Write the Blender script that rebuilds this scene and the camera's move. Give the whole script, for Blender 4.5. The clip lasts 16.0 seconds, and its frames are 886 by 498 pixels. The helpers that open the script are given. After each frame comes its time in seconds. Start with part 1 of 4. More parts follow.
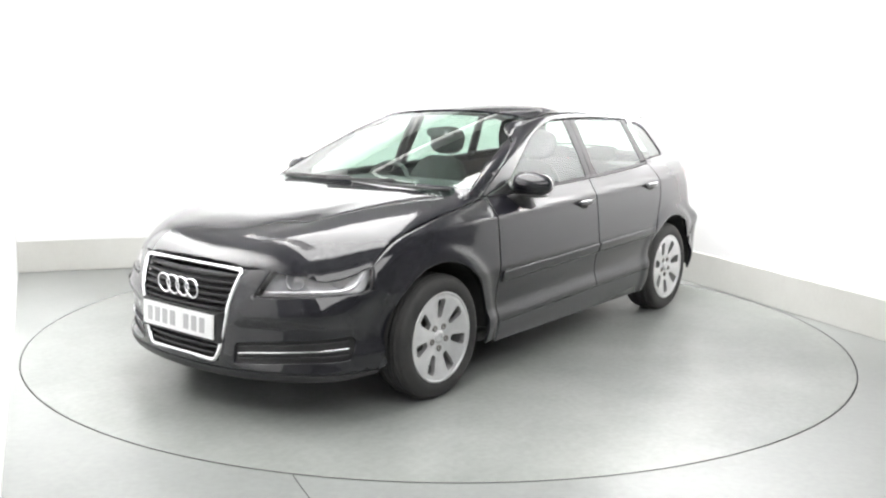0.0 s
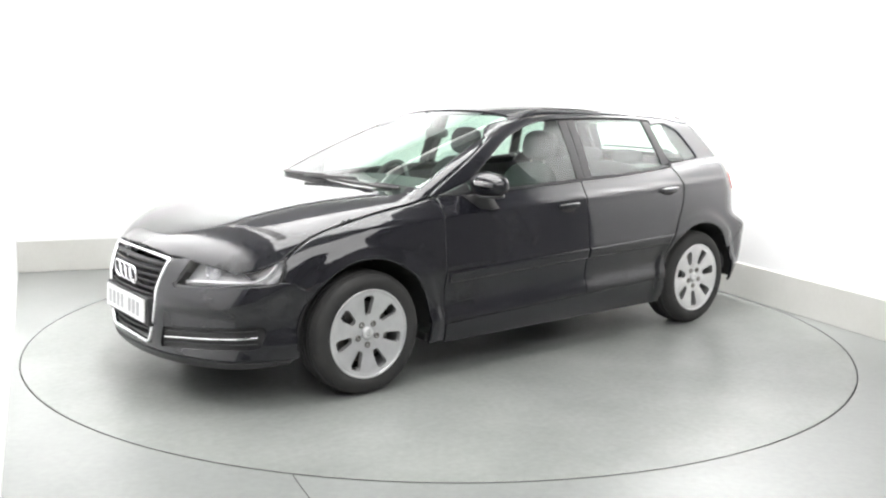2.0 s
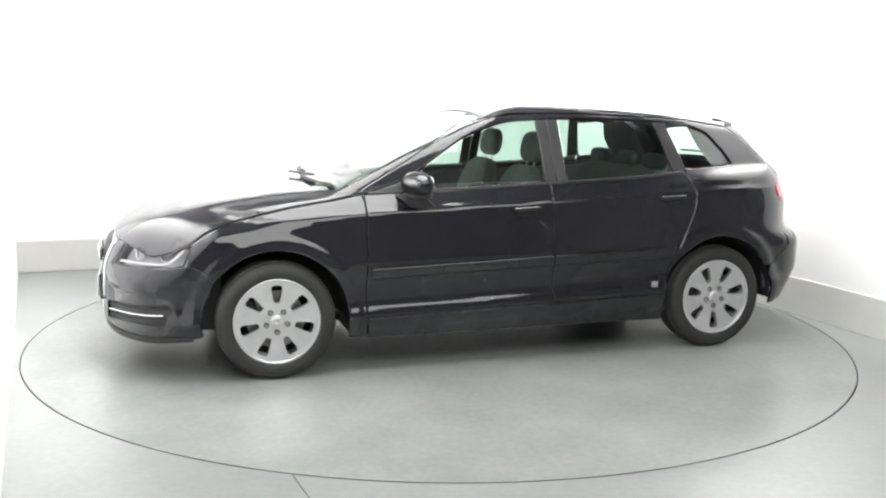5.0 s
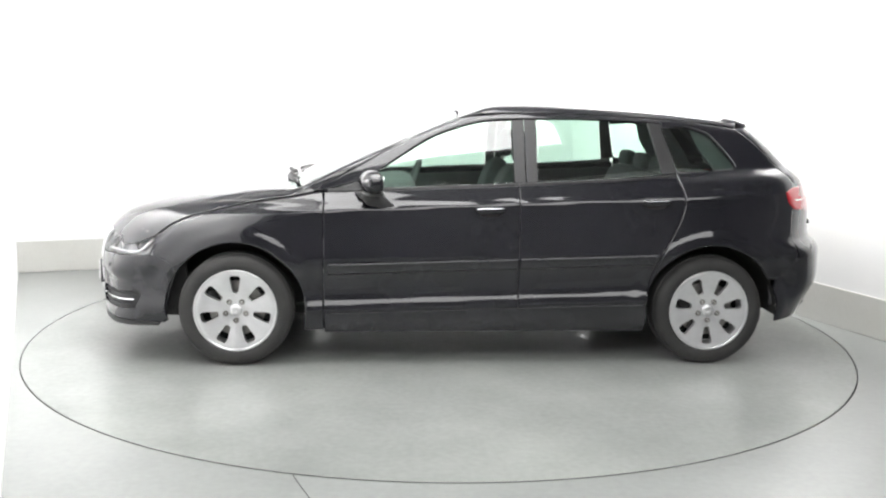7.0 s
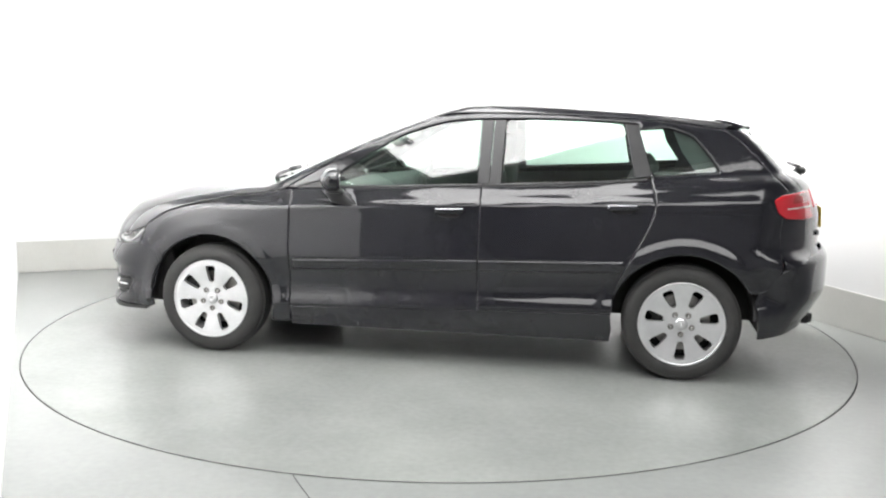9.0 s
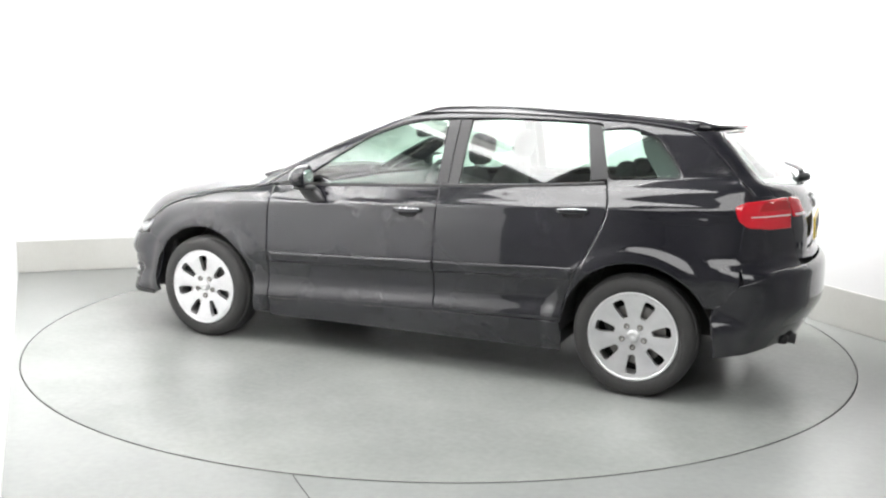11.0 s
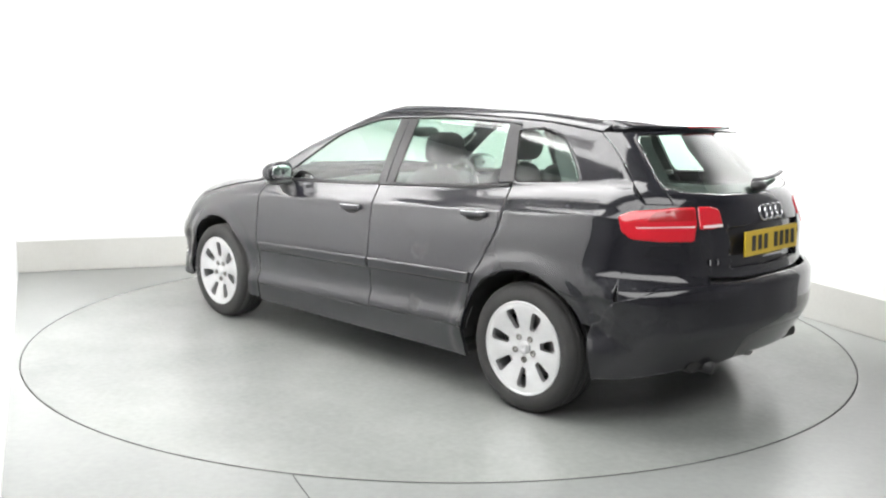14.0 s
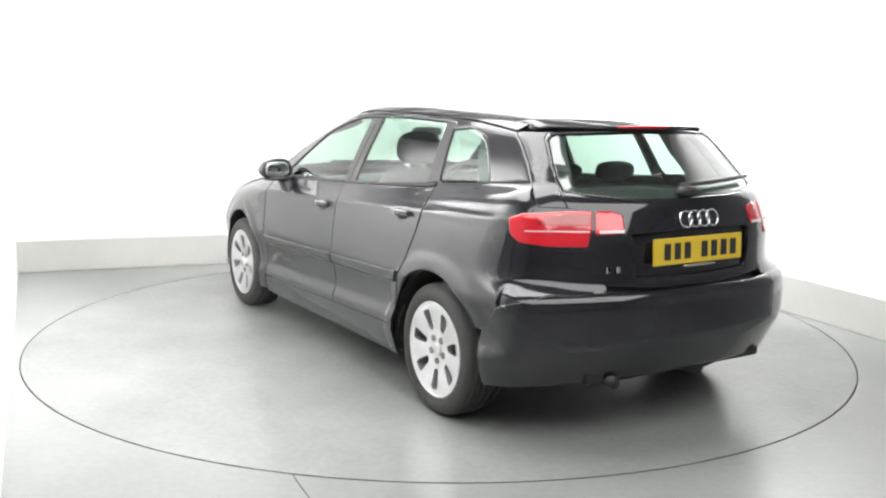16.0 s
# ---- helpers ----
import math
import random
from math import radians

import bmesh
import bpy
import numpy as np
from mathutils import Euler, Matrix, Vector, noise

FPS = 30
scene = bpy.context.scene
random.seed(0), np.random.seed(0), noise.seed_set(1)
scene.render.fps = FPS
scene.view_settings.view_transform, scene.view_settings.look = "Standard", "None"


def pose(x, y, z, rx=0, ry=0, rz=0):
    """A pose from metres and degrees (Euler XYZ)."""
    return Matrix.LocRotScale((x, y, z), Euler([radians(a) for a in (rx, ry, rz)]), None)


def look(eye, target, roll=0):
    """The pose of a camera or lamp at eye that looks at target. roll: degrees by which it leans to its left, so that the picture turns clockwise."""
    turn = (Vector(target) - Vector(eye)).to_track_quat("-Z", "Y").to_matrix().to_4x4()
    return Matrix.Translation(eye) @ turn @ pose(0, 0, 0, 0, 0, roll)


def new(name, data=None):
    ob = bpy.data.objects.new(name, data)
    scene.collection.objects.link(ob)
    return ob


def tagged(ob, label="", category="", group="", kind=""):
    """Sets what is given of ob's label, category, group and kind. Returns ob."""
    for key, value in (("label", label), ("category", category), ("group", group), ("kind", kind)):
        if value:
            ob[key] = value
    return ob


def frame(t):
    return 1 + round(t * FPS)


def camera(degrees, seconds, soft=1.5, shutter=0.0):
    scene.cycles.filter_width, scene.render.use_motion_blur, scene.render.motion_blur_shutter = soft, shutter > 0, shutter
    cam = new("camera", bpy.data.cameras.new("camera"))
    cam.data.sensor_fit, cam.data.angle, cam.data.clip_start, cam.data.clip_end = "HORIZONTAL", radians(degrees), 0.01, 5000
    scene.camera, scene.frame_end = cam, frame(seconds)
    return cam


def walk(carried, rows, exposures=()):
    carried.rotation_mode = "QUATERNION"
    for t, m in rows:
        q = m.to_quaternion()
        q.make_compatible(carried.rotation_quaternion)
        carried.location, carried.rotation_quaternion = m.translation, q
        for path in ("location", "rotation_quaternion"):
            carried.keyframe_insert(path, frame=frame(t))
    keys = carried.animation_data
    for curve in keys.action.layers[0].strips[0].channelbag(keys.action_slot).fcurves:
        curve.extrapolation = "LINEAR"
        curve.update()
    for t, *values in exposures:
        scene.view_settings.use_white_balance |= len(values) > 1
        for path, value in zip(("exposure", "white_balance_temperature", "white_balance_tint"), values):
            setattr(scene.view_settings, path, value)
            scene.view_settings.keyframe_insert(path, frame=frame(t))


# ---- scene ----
from mathutils.geometry import delaunay_2d_cdt

# camera: fixed on its stand
cam = camera(52.183, 16.0, soft=2.2)
EYE = (0.0, 0.0, 1.4159)
AIM = (0.0, 5.0, 1.4159 - 5.0 * math.tan(radians(9.1849)))
walk(cam, [(0.0, look(EYE, AIM, 0.892)), (16.0, look(EYE, AIM, 0.892))], exposures=[(0.0, 0.0), (16.0, 0.0)])

# light: a lit studio booth, soft light from ceiling panels
world = bpy.data.worlds.new("world")
scene.world = world
world.use_nodes = True
world.node_tree.nodes["Background"].inputs[0].default_value = (0.9, 0.95, 1.0, 1)
world.node_tree.nodes["Background"].inputs[1].default_value = 0.25
CEIL = 3.0
TURN = (-0.013, 5.685)
RADIUS = 2.461


ROOM_TURN = 20.4
# each ceiling panel: middle, width, depth, power
GLOWS = [((-0.35, 4.6), 2.2, 2.6, 100), ((1.10, 1.30), 4.6, 2.7, 98)]
for at, w_, d_, power in GLOWS:
    data = bpy.data.lights.new("ceiling_glow", "AREA")
    data.shape, data.size, data.size_y, data.energy = "RECTANGLE", w_, d_, power
    data.color = (1.0, 0.995, 0.995)
    new("ceiling_glow", data).matrix_world = pose(*at, CEIL - 0.09, 0, 0, ROOM_TURN)
# unseen lamps added to brighten the walls: fixture, the foot of the wall that it lights, length, power
WALL_FILLS = [((-1.66, 5.30), (-2.43, 4.96), 3.4, 135), ((1.40, 6.72), (2.14, 7.0), 3.2, 130), ((-0.74, 7.30), (-1.03, 8.09), 3.4, 48)]
for at, foot, long_, power in WALL_FILLS:
    data = bpy.data.lights.new("wall_fill", "AREA")
    data.shape, data.size, data.size_y, data.energy, data.spread = "RECTANGLE", long_, 0.16, power, radians(96)
    data.color = (1.0, 0.995, 0.995)
    way = Vector((foot[0] - at[0], foot[1] - at[1], 0)).normalized()
    side = Vector((-way.y, way.x, 0))
    down = (way * 0.72 + Vector((0, 0, -0.69))).normalized()
    m = Matrix((side, down.cross(-side) * -1, -down)).transposed().to_4x4()
    m.translation = (*at, CEIL - 0.16)
    new("wall_fill", data).matrix_world = m


# ---- materials ----
def material(name, color=(0.5, 0.5, 0.5), rough=0.5, metal=0.0, coat=0.0, spec=0.5, emit=0.0):
    m = bpy.data.materials.new(name)
    m.use_nodes = True
    b = m.node_tree.nodes["Principled BSDF"]
    b.inputs["Base Color"].default_value = (*color, 1)
    b.inputs["Roughness"].default_value = rough
    b.inputs["Metallic"].default_value = metal
    b.inputs["Coat Weight"].default_value = coat
    b.inputs["Coat Roughness"].default_value = 0.04
    b.inputs["Specular IOR Level"].default_value = spec
    if emit:
        b.inputs["Emission Color"].default_value = (*color, 1)
        b.inputs["Emission Strength"].default_value = emit
    return m


def node(m, kind, **values):
    n = m.node_tree.nodes.new(kind)
    for key, value in values.items():
        n.inputs[key].default_value = value
    return n


def vary(m, low, high, scale, detail=4.0, rough=None, bump=0.0, fine=60.0, stretch=(1, 1, 1)):
    """Uneven colour at two scales, with roughness and a little relief."""
    t, b = m.node_tree, m.node_tree.nodes["Principled BSDF"]
    co = node(m, "ShaderNodeTexCoord")
    mp = node(m, "ShaderNodeMapping", Scale=stretch)
    t.links.new(co.outputs["Object"], mp.inputs["Vector"])
    big = node(m, "ShaderNodeTexNoise", Scale=scale, Detail=detail, Roughness=0.6)
    small = node(m, "ShaderNodeTexNoise", Scale=fine, Detail=3.0)
    for n in (big, small):
        t.links.new(mp.outputs["Vector"], n.inputs["Vector"])
    add = node(m, "ShaderNodeMath")
    add.operation = "MULTIPLY_ADD"
    add.inputs[1].default_value = 0.3
    t.links.new(small.outputs["Fac"], add.inputs[0])
    t.links.new(big.outputs["Fac"], add.inputs[2])
    ramp = node(m, "ShaderNodeValToRGB")
    ramp.color_ramp.elements[0].position, ramp.color_ramp.elements[1].position = 0.45, 0.85
    ramp.color_ramp.elements[0].color, ramp.color_ramp.elements[1].color = (*low, 1), (*high, 1)
    t.links.new(add.outputs[0], ramp.inputs["Fac"])
    t.links.new(ramp.outputs["Color"], b.inputs["Base Color"])
    if rough:
        r = node(m, "ShaderNodeMapRange")
        r.inputs["To Min"].default_value, r.inputs["To Max"].default_value = rough
        t.links.new(big.outputs["Fac"], r.inputs["Value"])
        t.links.new(r.outputs["Result"], b.inputs["Roughness"])
    if bump:
        bp = node(m, "ShaderNodeBump", Strength=bump, Distance=0.002)
        t.links.new(small.outputs["Fac"], bp.inputs["Height"])
        t.links.new(bp.outputs["Normal"], b.inputs["Normal"])
    return m


def glass_material(name, tint, gloss_rough=0.01, least=0.06):
    m = bpy.data.materials.new(name)
    m.use_nodes = True
    t = m.node_tree
    t.nodes.remove(t.nodes["Principled BSDF"])
    clear = node(m, "ShaderNodeBsdfTransparent", Color=(*tint, 1))
    gloss = node(m, "ShaderNodeBsdfGlossy", Roughness=gloss_rough, Color=(1, 1, 1, 1))
    face = node(m, "ShaderNodeLayerWeight", Blend=0.5)
    power = node(m, "ShaderNodeMath")
    power.operation, power.inputs[1].default_value = "POWER", 5.0
    fres = node(m, "ShaderNodeMath")
    fres.operation, fres.inputs[1].default_value, fres.inputs[2].default_value = "MULTIPLY_ADD", 0.93, least
    t.links.new(face.outputs["Facing"], power.inputs[0])
    t.links.new(power.outputs[0], fres.inputs[0])
    mix = node(m, "ShaderNodeMixShader")
    t.links.new(fres.outputs[0], mix.inputs[0])
    t.links.new(clear.outputs[0], mix.inputs[1])
    t.links.new(gloss.outputs[0], mix.inputs[2])
    t.links.new(mix.outputs[0], t.nodes["Material Output"].inputs["Surface"])
    return m


PAINT = vary(material("black_pearl_paint", (0.009, 0.009, 0.012), 0.4, 0.0, 1.0, spec=0.12), (0.006, 0.006, 0.009), (0.009, 0.009, 0.0128), 2.0, rough=(0.36, 0.44), fine=900.0)
PAINT.node_tree.nodes["Principled BSDF"].inputs["Coat IOR"].default_value = 1.6
# for the unseen walls added round the camera side
UNSEEN_GREY = vary(material("grey_unseen_wall", (0.3, 0.3, 0.31), 0.9), (0.26, 0.26, 0.27), (0.34, 0.34, 0.35), 1.2, bump=0.2, fine=25.0)
BLACK = vary(material("satin_black_plastic", (0.02, 0.02, 0.021), 0.45), (0.016, 0.016, 0.017), (0.028, 0.028, 0.029), 6.0, rough=(0.38, 0.52), bump=0.1, fine=500.0)
DARK = material("dark_underbody", (0.012, 0.012, 0.012), 0.8)
RUBBER = vary(material("tyre_rubber", (0.02, 0.02, 0.02), 0.7), (0.020, 0.020, 0.020), (0.036, 0.035, 0.034), 7.0, rough=(0.55, 0.8), bump=0.15, fine=220.0)
ALLOY = vary(material("silver_alloy", (0.62, 0.62, 0.63), 0.3, 0.75, 0.4), (0.68, 0.68, 0.69), (0.80, 0.80, 0.81), 9.0, rough=(0.25, 0.38), fine=300.0)
CHROME = material("polished_chrome", (0.85, 0.85, 0.87), 0.08, 1.0)
STEEL = vary(material("brake_steel", (0.3, 0.29, 0.28), 0.4, 0.9), (0.22, 0.21, 0.2), (0.36, 0.35, 0.34), 14.0)
GLASS = glass_material("green_tinted_glass", (0.71, 0.86, 0.78), 0.01, 0.11)
CLEAR = glass_material("clear_lamp_plastic", (0.95, 0.95, 0.96), 0.03, 0.035)
CLOTH = vary(material("charcoal_cloth", (0.03, 0.03, 0.032), 0.9), (0.03, 0.03, 0.032), (0.06, 0.06, 0.064), 10.0, bump=0.06, fine=120.0)
TRIM = vary(material("dark_grey_cabin_plastic", (0.04, 0.04, 0.042), 0.65), (0.05, 0.05, 0.053), (0.08, 0.08, 0.083), 8.0, bump=0.04, fine=120.0)
LINER = material("light_grey_headliner", (0.45, 0.45, 0.43), 0.9)
RED = material("red_lamp_plastic", (0.50, 0.012, 0.022), 0.12, 0.0, 1.0)
DEEPRED = material("deep_red_lamp_plastic", (0.32, 0.008, 0.012), 0.15, 0.0, 1.0)
PALE = material("pale_lamp_plastic", (0.72, 0.60, 0.60), 0.2, 0.0, 0.6)
YELLOW = material("yellow_reflective_plate", (0.60, 0.42, 0.035), 0.35)
WHITE = material("white_reflective_plate", (0.78, 0.78, 0.78), 0.35)
INK = material("black_plate_print", (0.02, 0.02, 0.02), 0.5)
GREY = material("grey_plate_print", (0.42, 0.42, 0.43), 0.5)
WALL = vary(material("white_wall_paint", (0.82, 0.82, 0.82), 0.6), (0.79, 0.79, 0.785), (0.84, 0.84, 0.84), 0.6, bump=0.08, fine=90.0)
SKIRT = vary(material("off_white_skirting_paint", (0.66, 0.66, 0.62), 0.5), (0.53, 0.53, 0.50), (0.59, 0.59, 0.565), 1.5, fine=40.0)
FLOOR = vary(material("grey_green_floor_paint", (0.42, 0.43, 0.40), 0.3), (0.205, 0.216, 0.208), (0.285, 0.296, 0.286), 0.7, detail=6.0, rough=(0.24, 0.36), bump=0.05, fine=30.0)
DISC = vary(material("grey_green_turntable_paint", (0.42, 0.43, 0.40), 0.27), (0.205, 0.216, 0.206), (0.285, 0.296, 0.284), 0.9, detail=5.0, bump=0.03, fine=30.0)
CEILING = vary(material("grey_ceiling_paint", (0.22, 0.22, 0.22), 0.8), (0.2, 0.2, 0.2), (0.24, 0.24, 0.24), 0.8, fine=30.0)
GROOVE = material("dark_gap", (0.06, 0.06, 0.06), 0.9)
PANEL_GLOW = material("lit_diffuser", (1.0, 0.99, 0.97), 0.5, emit=1.6)


# ---- mesh helpers ----
def part(name, bm, mat, parent=None, label="", smooth=False):
    me = bpy.data.meshes.new(name)
    bmesh.ops.recalc_face_normals(bm, faces=bm.faces[:])
    bm.to_mesh(me)
    bm.free()
    return link(name, me, mat, parent, label, smooth)


def link(name, me, mat, parent=None, label="", smooth=False):
    me.materials.append(mat)
    if smooth:
        me.polygons.foreach_set("use_smooth", [True] * len(me.polygons))
    ob = new(name, me)
    ob.parent = parent
    if label:
        tagged(ob, label)
    return ob


def add_box(bm, x0, x1, y0, y1, z0, z1, bevel=0.0):
    vs = [bm.verts.new((x, y, z)) for x in (x0, x1) for y in (y0, y1) for z in (z0, z1)]
    fs = [(0, 1, 3, 2), (4, 6, 7, 5), (0, 4, 5, 1), (2, 3, 7, 6), (0, 2, 6, 4), (1, 5, 7, 3)]
    faces = [bm.faces.new([vs[i] for i in f]) for f in fs]
    if bevel:
        es = list({e for f in faces for e in f.edges})
        bmesh.ops.bevel(bm, geom=es, offset=bevel, segments=2, affect="EDGES", profile=0.6)
    return vs


def box(x0, x1, y0, y1, z0, z1, bevel=0.0):
    bm = bmesh.new()
    add_box(bm, x0, x1, y0, y1, z0, z1, bevel)
    return bm


def sweep(bm, path, section, closed=False, up=Vector((0, 0, 1))):
    """A section of (across, up) points carried along a path."""
    rows, n = [], len(path)
    path = [Vector(p) for p in path]
    for i, p in enumerate(path):
        a = path[(i - 1) % n] if closed or i else p
        b = path[(i + 1) % n] if closed or i < n - 1 else p
        d = (b - a).normalized()
        s = d.cross(up).normalized()
        u = s.cross(d)
        rows.append([bm.verts.new(p + s * q[0] + u * q[1]) for q in section])
    m = len(section)
    for i in range(n if closed else n - 1):
        r, q = rows[i], rows[(i + 1) % n]
        for j in range(m):
            bm.faces.new((r[j], r[(j + 1) % m], q[(j + 1) % m], q[j]))
    if not closed:
        bm.faces.new(rows[0])
        bm.faces.new(rows[-1][::-1])
    return bm


def tube(path, r, n=8, closed=False, up=Vector((0, 0, 1))):
    sec = [(r * math.cos(2 * math.pi * k / n), r * math.sin(2 * math.pi * k / n)) for k in range(n)]
    return sweep(bmesh.new(), path, sec, closed, up)


def lathe(bm, profile, n, axis="y", close=True):
    """Turn a closed profile of (radius, across) points round the y axis."""
    rows = []
    for k in range(n):
        c, s = math.cos(2 * math.pi * k / n), math.sin(2 * math.pi * k / n)
        rows.append([bm.verts.new((r * c, a, r * s) if axis == "y" else (r * c, r * s, a)) for r, a in profile])
    m = len(profile)
    for k in range(n):
        r, q = rows[k], rows[(k + 1) % n]
        for j in range(m if close else m - 1):
            bm.faces.new((r[j], r[(j + 1) % m], q[(j + 1) % m], q[j]))
    return bm


def pillow(sx, sy, sz, power=3.2, nu=20, nv=12, lean=0.0):
    """A rounded block with soft edges."""
    bm = bmesh.new()
    f = lambda v: math.copysign(abs(v) ** (2 / power), v)
    rows = []
    for i in range(1, nv):
        a = math.pi * (i / nv - 0.5)
        rows.append([bm.verts.new((sx * f(math.cos(a)) * f(math.cos(2 * math.pi * k / nu)) + lean * f(math.sin(a)) * sz, sy * f(math.cos(a)) * f(math.sin(2 * math.pi * k / nu)), sz * f(math.sin(a)))) for k in range(nu)])
    lo, hi = bm.verts.new((-lean * sz, 0, -sz)), bm.verts.new((lean * sz, 0, sz))
    for k in range(nu):
        j = (k + 1) % nu
        bm.faces.new((lo, rows[0][j], rows[0][k]))
        bm.faces.new((hi, rows[-1][k], rows[-1][j]))
        for i in range(nv - 2):
            bm.faces.new((rows[i][k], rows[i][j], rows[i + 1][j], rows[i + 1][k]))
    return bm


def moved(bm, m):
    bmesh.ops.transform(bm, matrix=m, verts=bm.verts[:])
    return bm


# ---- the booth ----
BACK_L, BACK_R, RIGHT_E = (-3.443, 7.209), (1.389, 8.962), (2.893, 5.046)
LEFT_N = (-1.437, 2.759)
NEAR_L, NEAR_R, RIGHT_N = (-2.2, -2.4), (4.9, -3.2), (5.15, -1.14)
OUT_R = (4.6, 4.6)


def wall(name, a, b, z0, z1, thick, mat, label, inset=0.0, out=0.0):
    """A wall from a to b whose inner face lies on that line."""
    a, b = Vector((*a, 0)), Vector((*b, 0))
    d = (b - a).normalized()
    n = Vector((d.y, -d.x, 0)) * -1
    bm = bmesh.new()
    p = [a - d * out - n * inset, b + d * out - n * inset, b + d * out + n * thick, a - d * out + n * thick]
    lo = [bm.verts.new(q + Vector((0, 0, z0))) for q in p]
    hi = [bm.verts.new(q + Vector((0, 0, z1))) for q in p]
    bm.faces.new(lo[::-1])
    bm.faces.new(hi)
    for k in range(4):
        j = (k + 1) % 4
        bm.faces.new((lo[k], lo[j], hi[j], hi[k]))
    ob = part(name, bm, mat)
    return tagged(ob, label, "wall", kind="structure")


def cove(name, radius, z0, z1, thick, mat, label, inset, category):
    """Back and right wall as one sheet with a rounded corner."""
    p, q, r = Vector(BACK_L), Vector(BACK_R), Vector(RIGHT_E)
    u, v = (p - q).normalized(), (r - q).normalized()
    ang = u.angle(v)
    cut = radius / math.tan(ang / 2)
    cen = q + (u + v).normalized() * radius / math.sin(ang / 2)
    s, e = q + u * cut - cen, q + v * cut - cen
    line = [p - u * -0.0]
    for k in range(19):
        line.append(cen + (s * math.sin((1 - k / 18) * (math.pi - ang)) + e * math.sin(k / 18 * (math.pi - ang))) / math.sin(math.pi - ang))
    line.append(r)
    bm = bmesh.new()
    rows = []
    for k, w in enumerate(line):
        d = (line[min(k + 1, len(line) - 1)] - line[max(k - 1, 0)]).normalized()
        n_ = Vector((-d.y, d.x))
        a_, b_ = w - n_ * inset, w + n_ * thick
        rows.append([bm.verts.new((*a_, z0)), bm.verts.new((*b_, z0)), bm.verts.new((*b_, z1)), bm.verts.new((*a_, z1))])
    for f, g in zip(rows, rows[1:]):
        for k in range(4):
            bm.faces.new((f[k], f[(k + 1) % 4], g[(k + 1) % 4], g[k]))
    bm.faces.new(rows[0])
    bm.faces.new(rows[-1][::-1])
    return tagged(part(name, bm, mat, smooth=False), label, category, kind="structure")


cove("wall_back", 1.0, -0.1, CEIL, 0.1, WALL, "plain white painted studio wall with a rounded corner", 0.0, "wall")
cove("skirting", 0.988, 0.004, 0.255, 0.0, SKIRT, "off-white painted low skirting board along the wall", 0.012, "skirting")
wall("wall_left", LEFT_N, BACK_L, -0.1, CEIL, 0.1, WALL, "plain white side wall beside the turntable")
# unseen grey walls, added to keep the car's reflections dark
wall("wall_end", RIGHT_E, OUT_R, -0.1, CEIL, 0.1, UNSEEN_GREY, "unseen grey wall added beside the booth opening")
wall("wall_right", OUT_R, RIGHT_N, -0.1, CEIL, 0.1, UNSEEN_GREY, "unseen grey wall added outside the booth")
wall("wall_corner", NEAR_L, LEFT_N, -0.1, CEIL, 0.1, UNSEEN_GREY, "unseen grey wall added outside the booth")
wall("wall_near", RIGHT_N, NEAR_L, -0.1, CEIL, 0.1, UNSEEN_GREY, "unseen grey wall added behind the camera stand")


bm = bmesh.new()
n = 160
ang = [2 * math.pi * k / n for k in range(n)]
inner = [bm.verts.new((TURN[0] + (RADIUS + 0.002) * math.cos(a), TURN[1] + (RADIUS + 0.002) * math.sin(a), 0)) for a in ang]
low = [bm.verts.new((v.co.x, v.co.y, -0.05)) for v in inner]
outer = []
for a in ang:
    c, s = math.cos(a), math.sin(a)
    k = min(7.5 / max(abs(c), 1e-6), 9.0 / max(abs(s), 1e-6))
    outer.append(bm.verts.new((TURN[0] + k * c, TURN[1] + k * s, 0)))
for k in range(n):
    j = (k + 1) % n
    bm.faces.new((inner[k], outer[k], outer[j], inner[j]))
    bm.faces.new((inner[j], low[j], low[k], inner[k]))
tagged(part("floor", bm, FLOOR), "grey-green painted studio floor with faint stains", "floor", kind="structure")
bm = bmesh.new()
add_box(bm, -7.5, 7.5, -3.6, 14.5, -0.12, -0.06)
tagged(part("floor_pit", bm, GROOVE), "dark pit under the turntable edge", "floor", kind="structure")

tagged(part("ceiling", box(-7.5, 7.5, -3.6, 12.5, CEIL, CEIL + 0.1), CEILING), "plain grey studio ceiling", "ceiling", kind="structure")
for at, w_, d_, power in GLOWS:
    lit = new("ceiling_light")
    lit.matrix_world = pose(*at, CEIL, 0, 0, ROOM_TURN)
    tagged(lit, "wide white diffuser ceiling light, switched on" if min(w_, d_) > 1 else "narrow white ceiling strip light, switched on", "light", "ceiling lights")
    bm = bmesh.new()
    h, g = w_ / 2, d_ / 2
    for q in ((-h - 0.05, -h, -g - 0.05, g + 0.05), (h, h + 0.05, -g - 0.05, g + 0.05), (-h, h, -g - 0.05, -g), (-h, h, g, g + 0.05)):
        add_box(bm, *q, -0.085, 0.0)
    part("frame", bm, WHITE, lit)
    part("diffuser", box(-h + 0.004, h - 0.004, -g + 0.004, g - 0.004, -0.06, -0.03), PANEL_GLOW, lit)

# bodies of the unseen lamps added to brighten the walls
for at, foot, long_, power in WALL_FILLS:
    turn = math.degrees(math.atan2(foot[1] - at[1], foot[0] - at[0]))
    lit = new("added_wall_lamp")
    lit.matrix_world = pose(*at, CEIL, 0, 0, turn)
    tagged(lit, "long white lamp added out of view to brighten the wall, switched on", "light", "wall washers")
    h = long_ / 2
    part("hood", box(-0.16, -0.11, -h, h, -0.17, 0.0, 0.004), WHITE, lit)
    part("diffuser", box(-0.10, 0.06, -h, h, -0.10, -0.08, 0.004), PANEL_GLOW, lit)

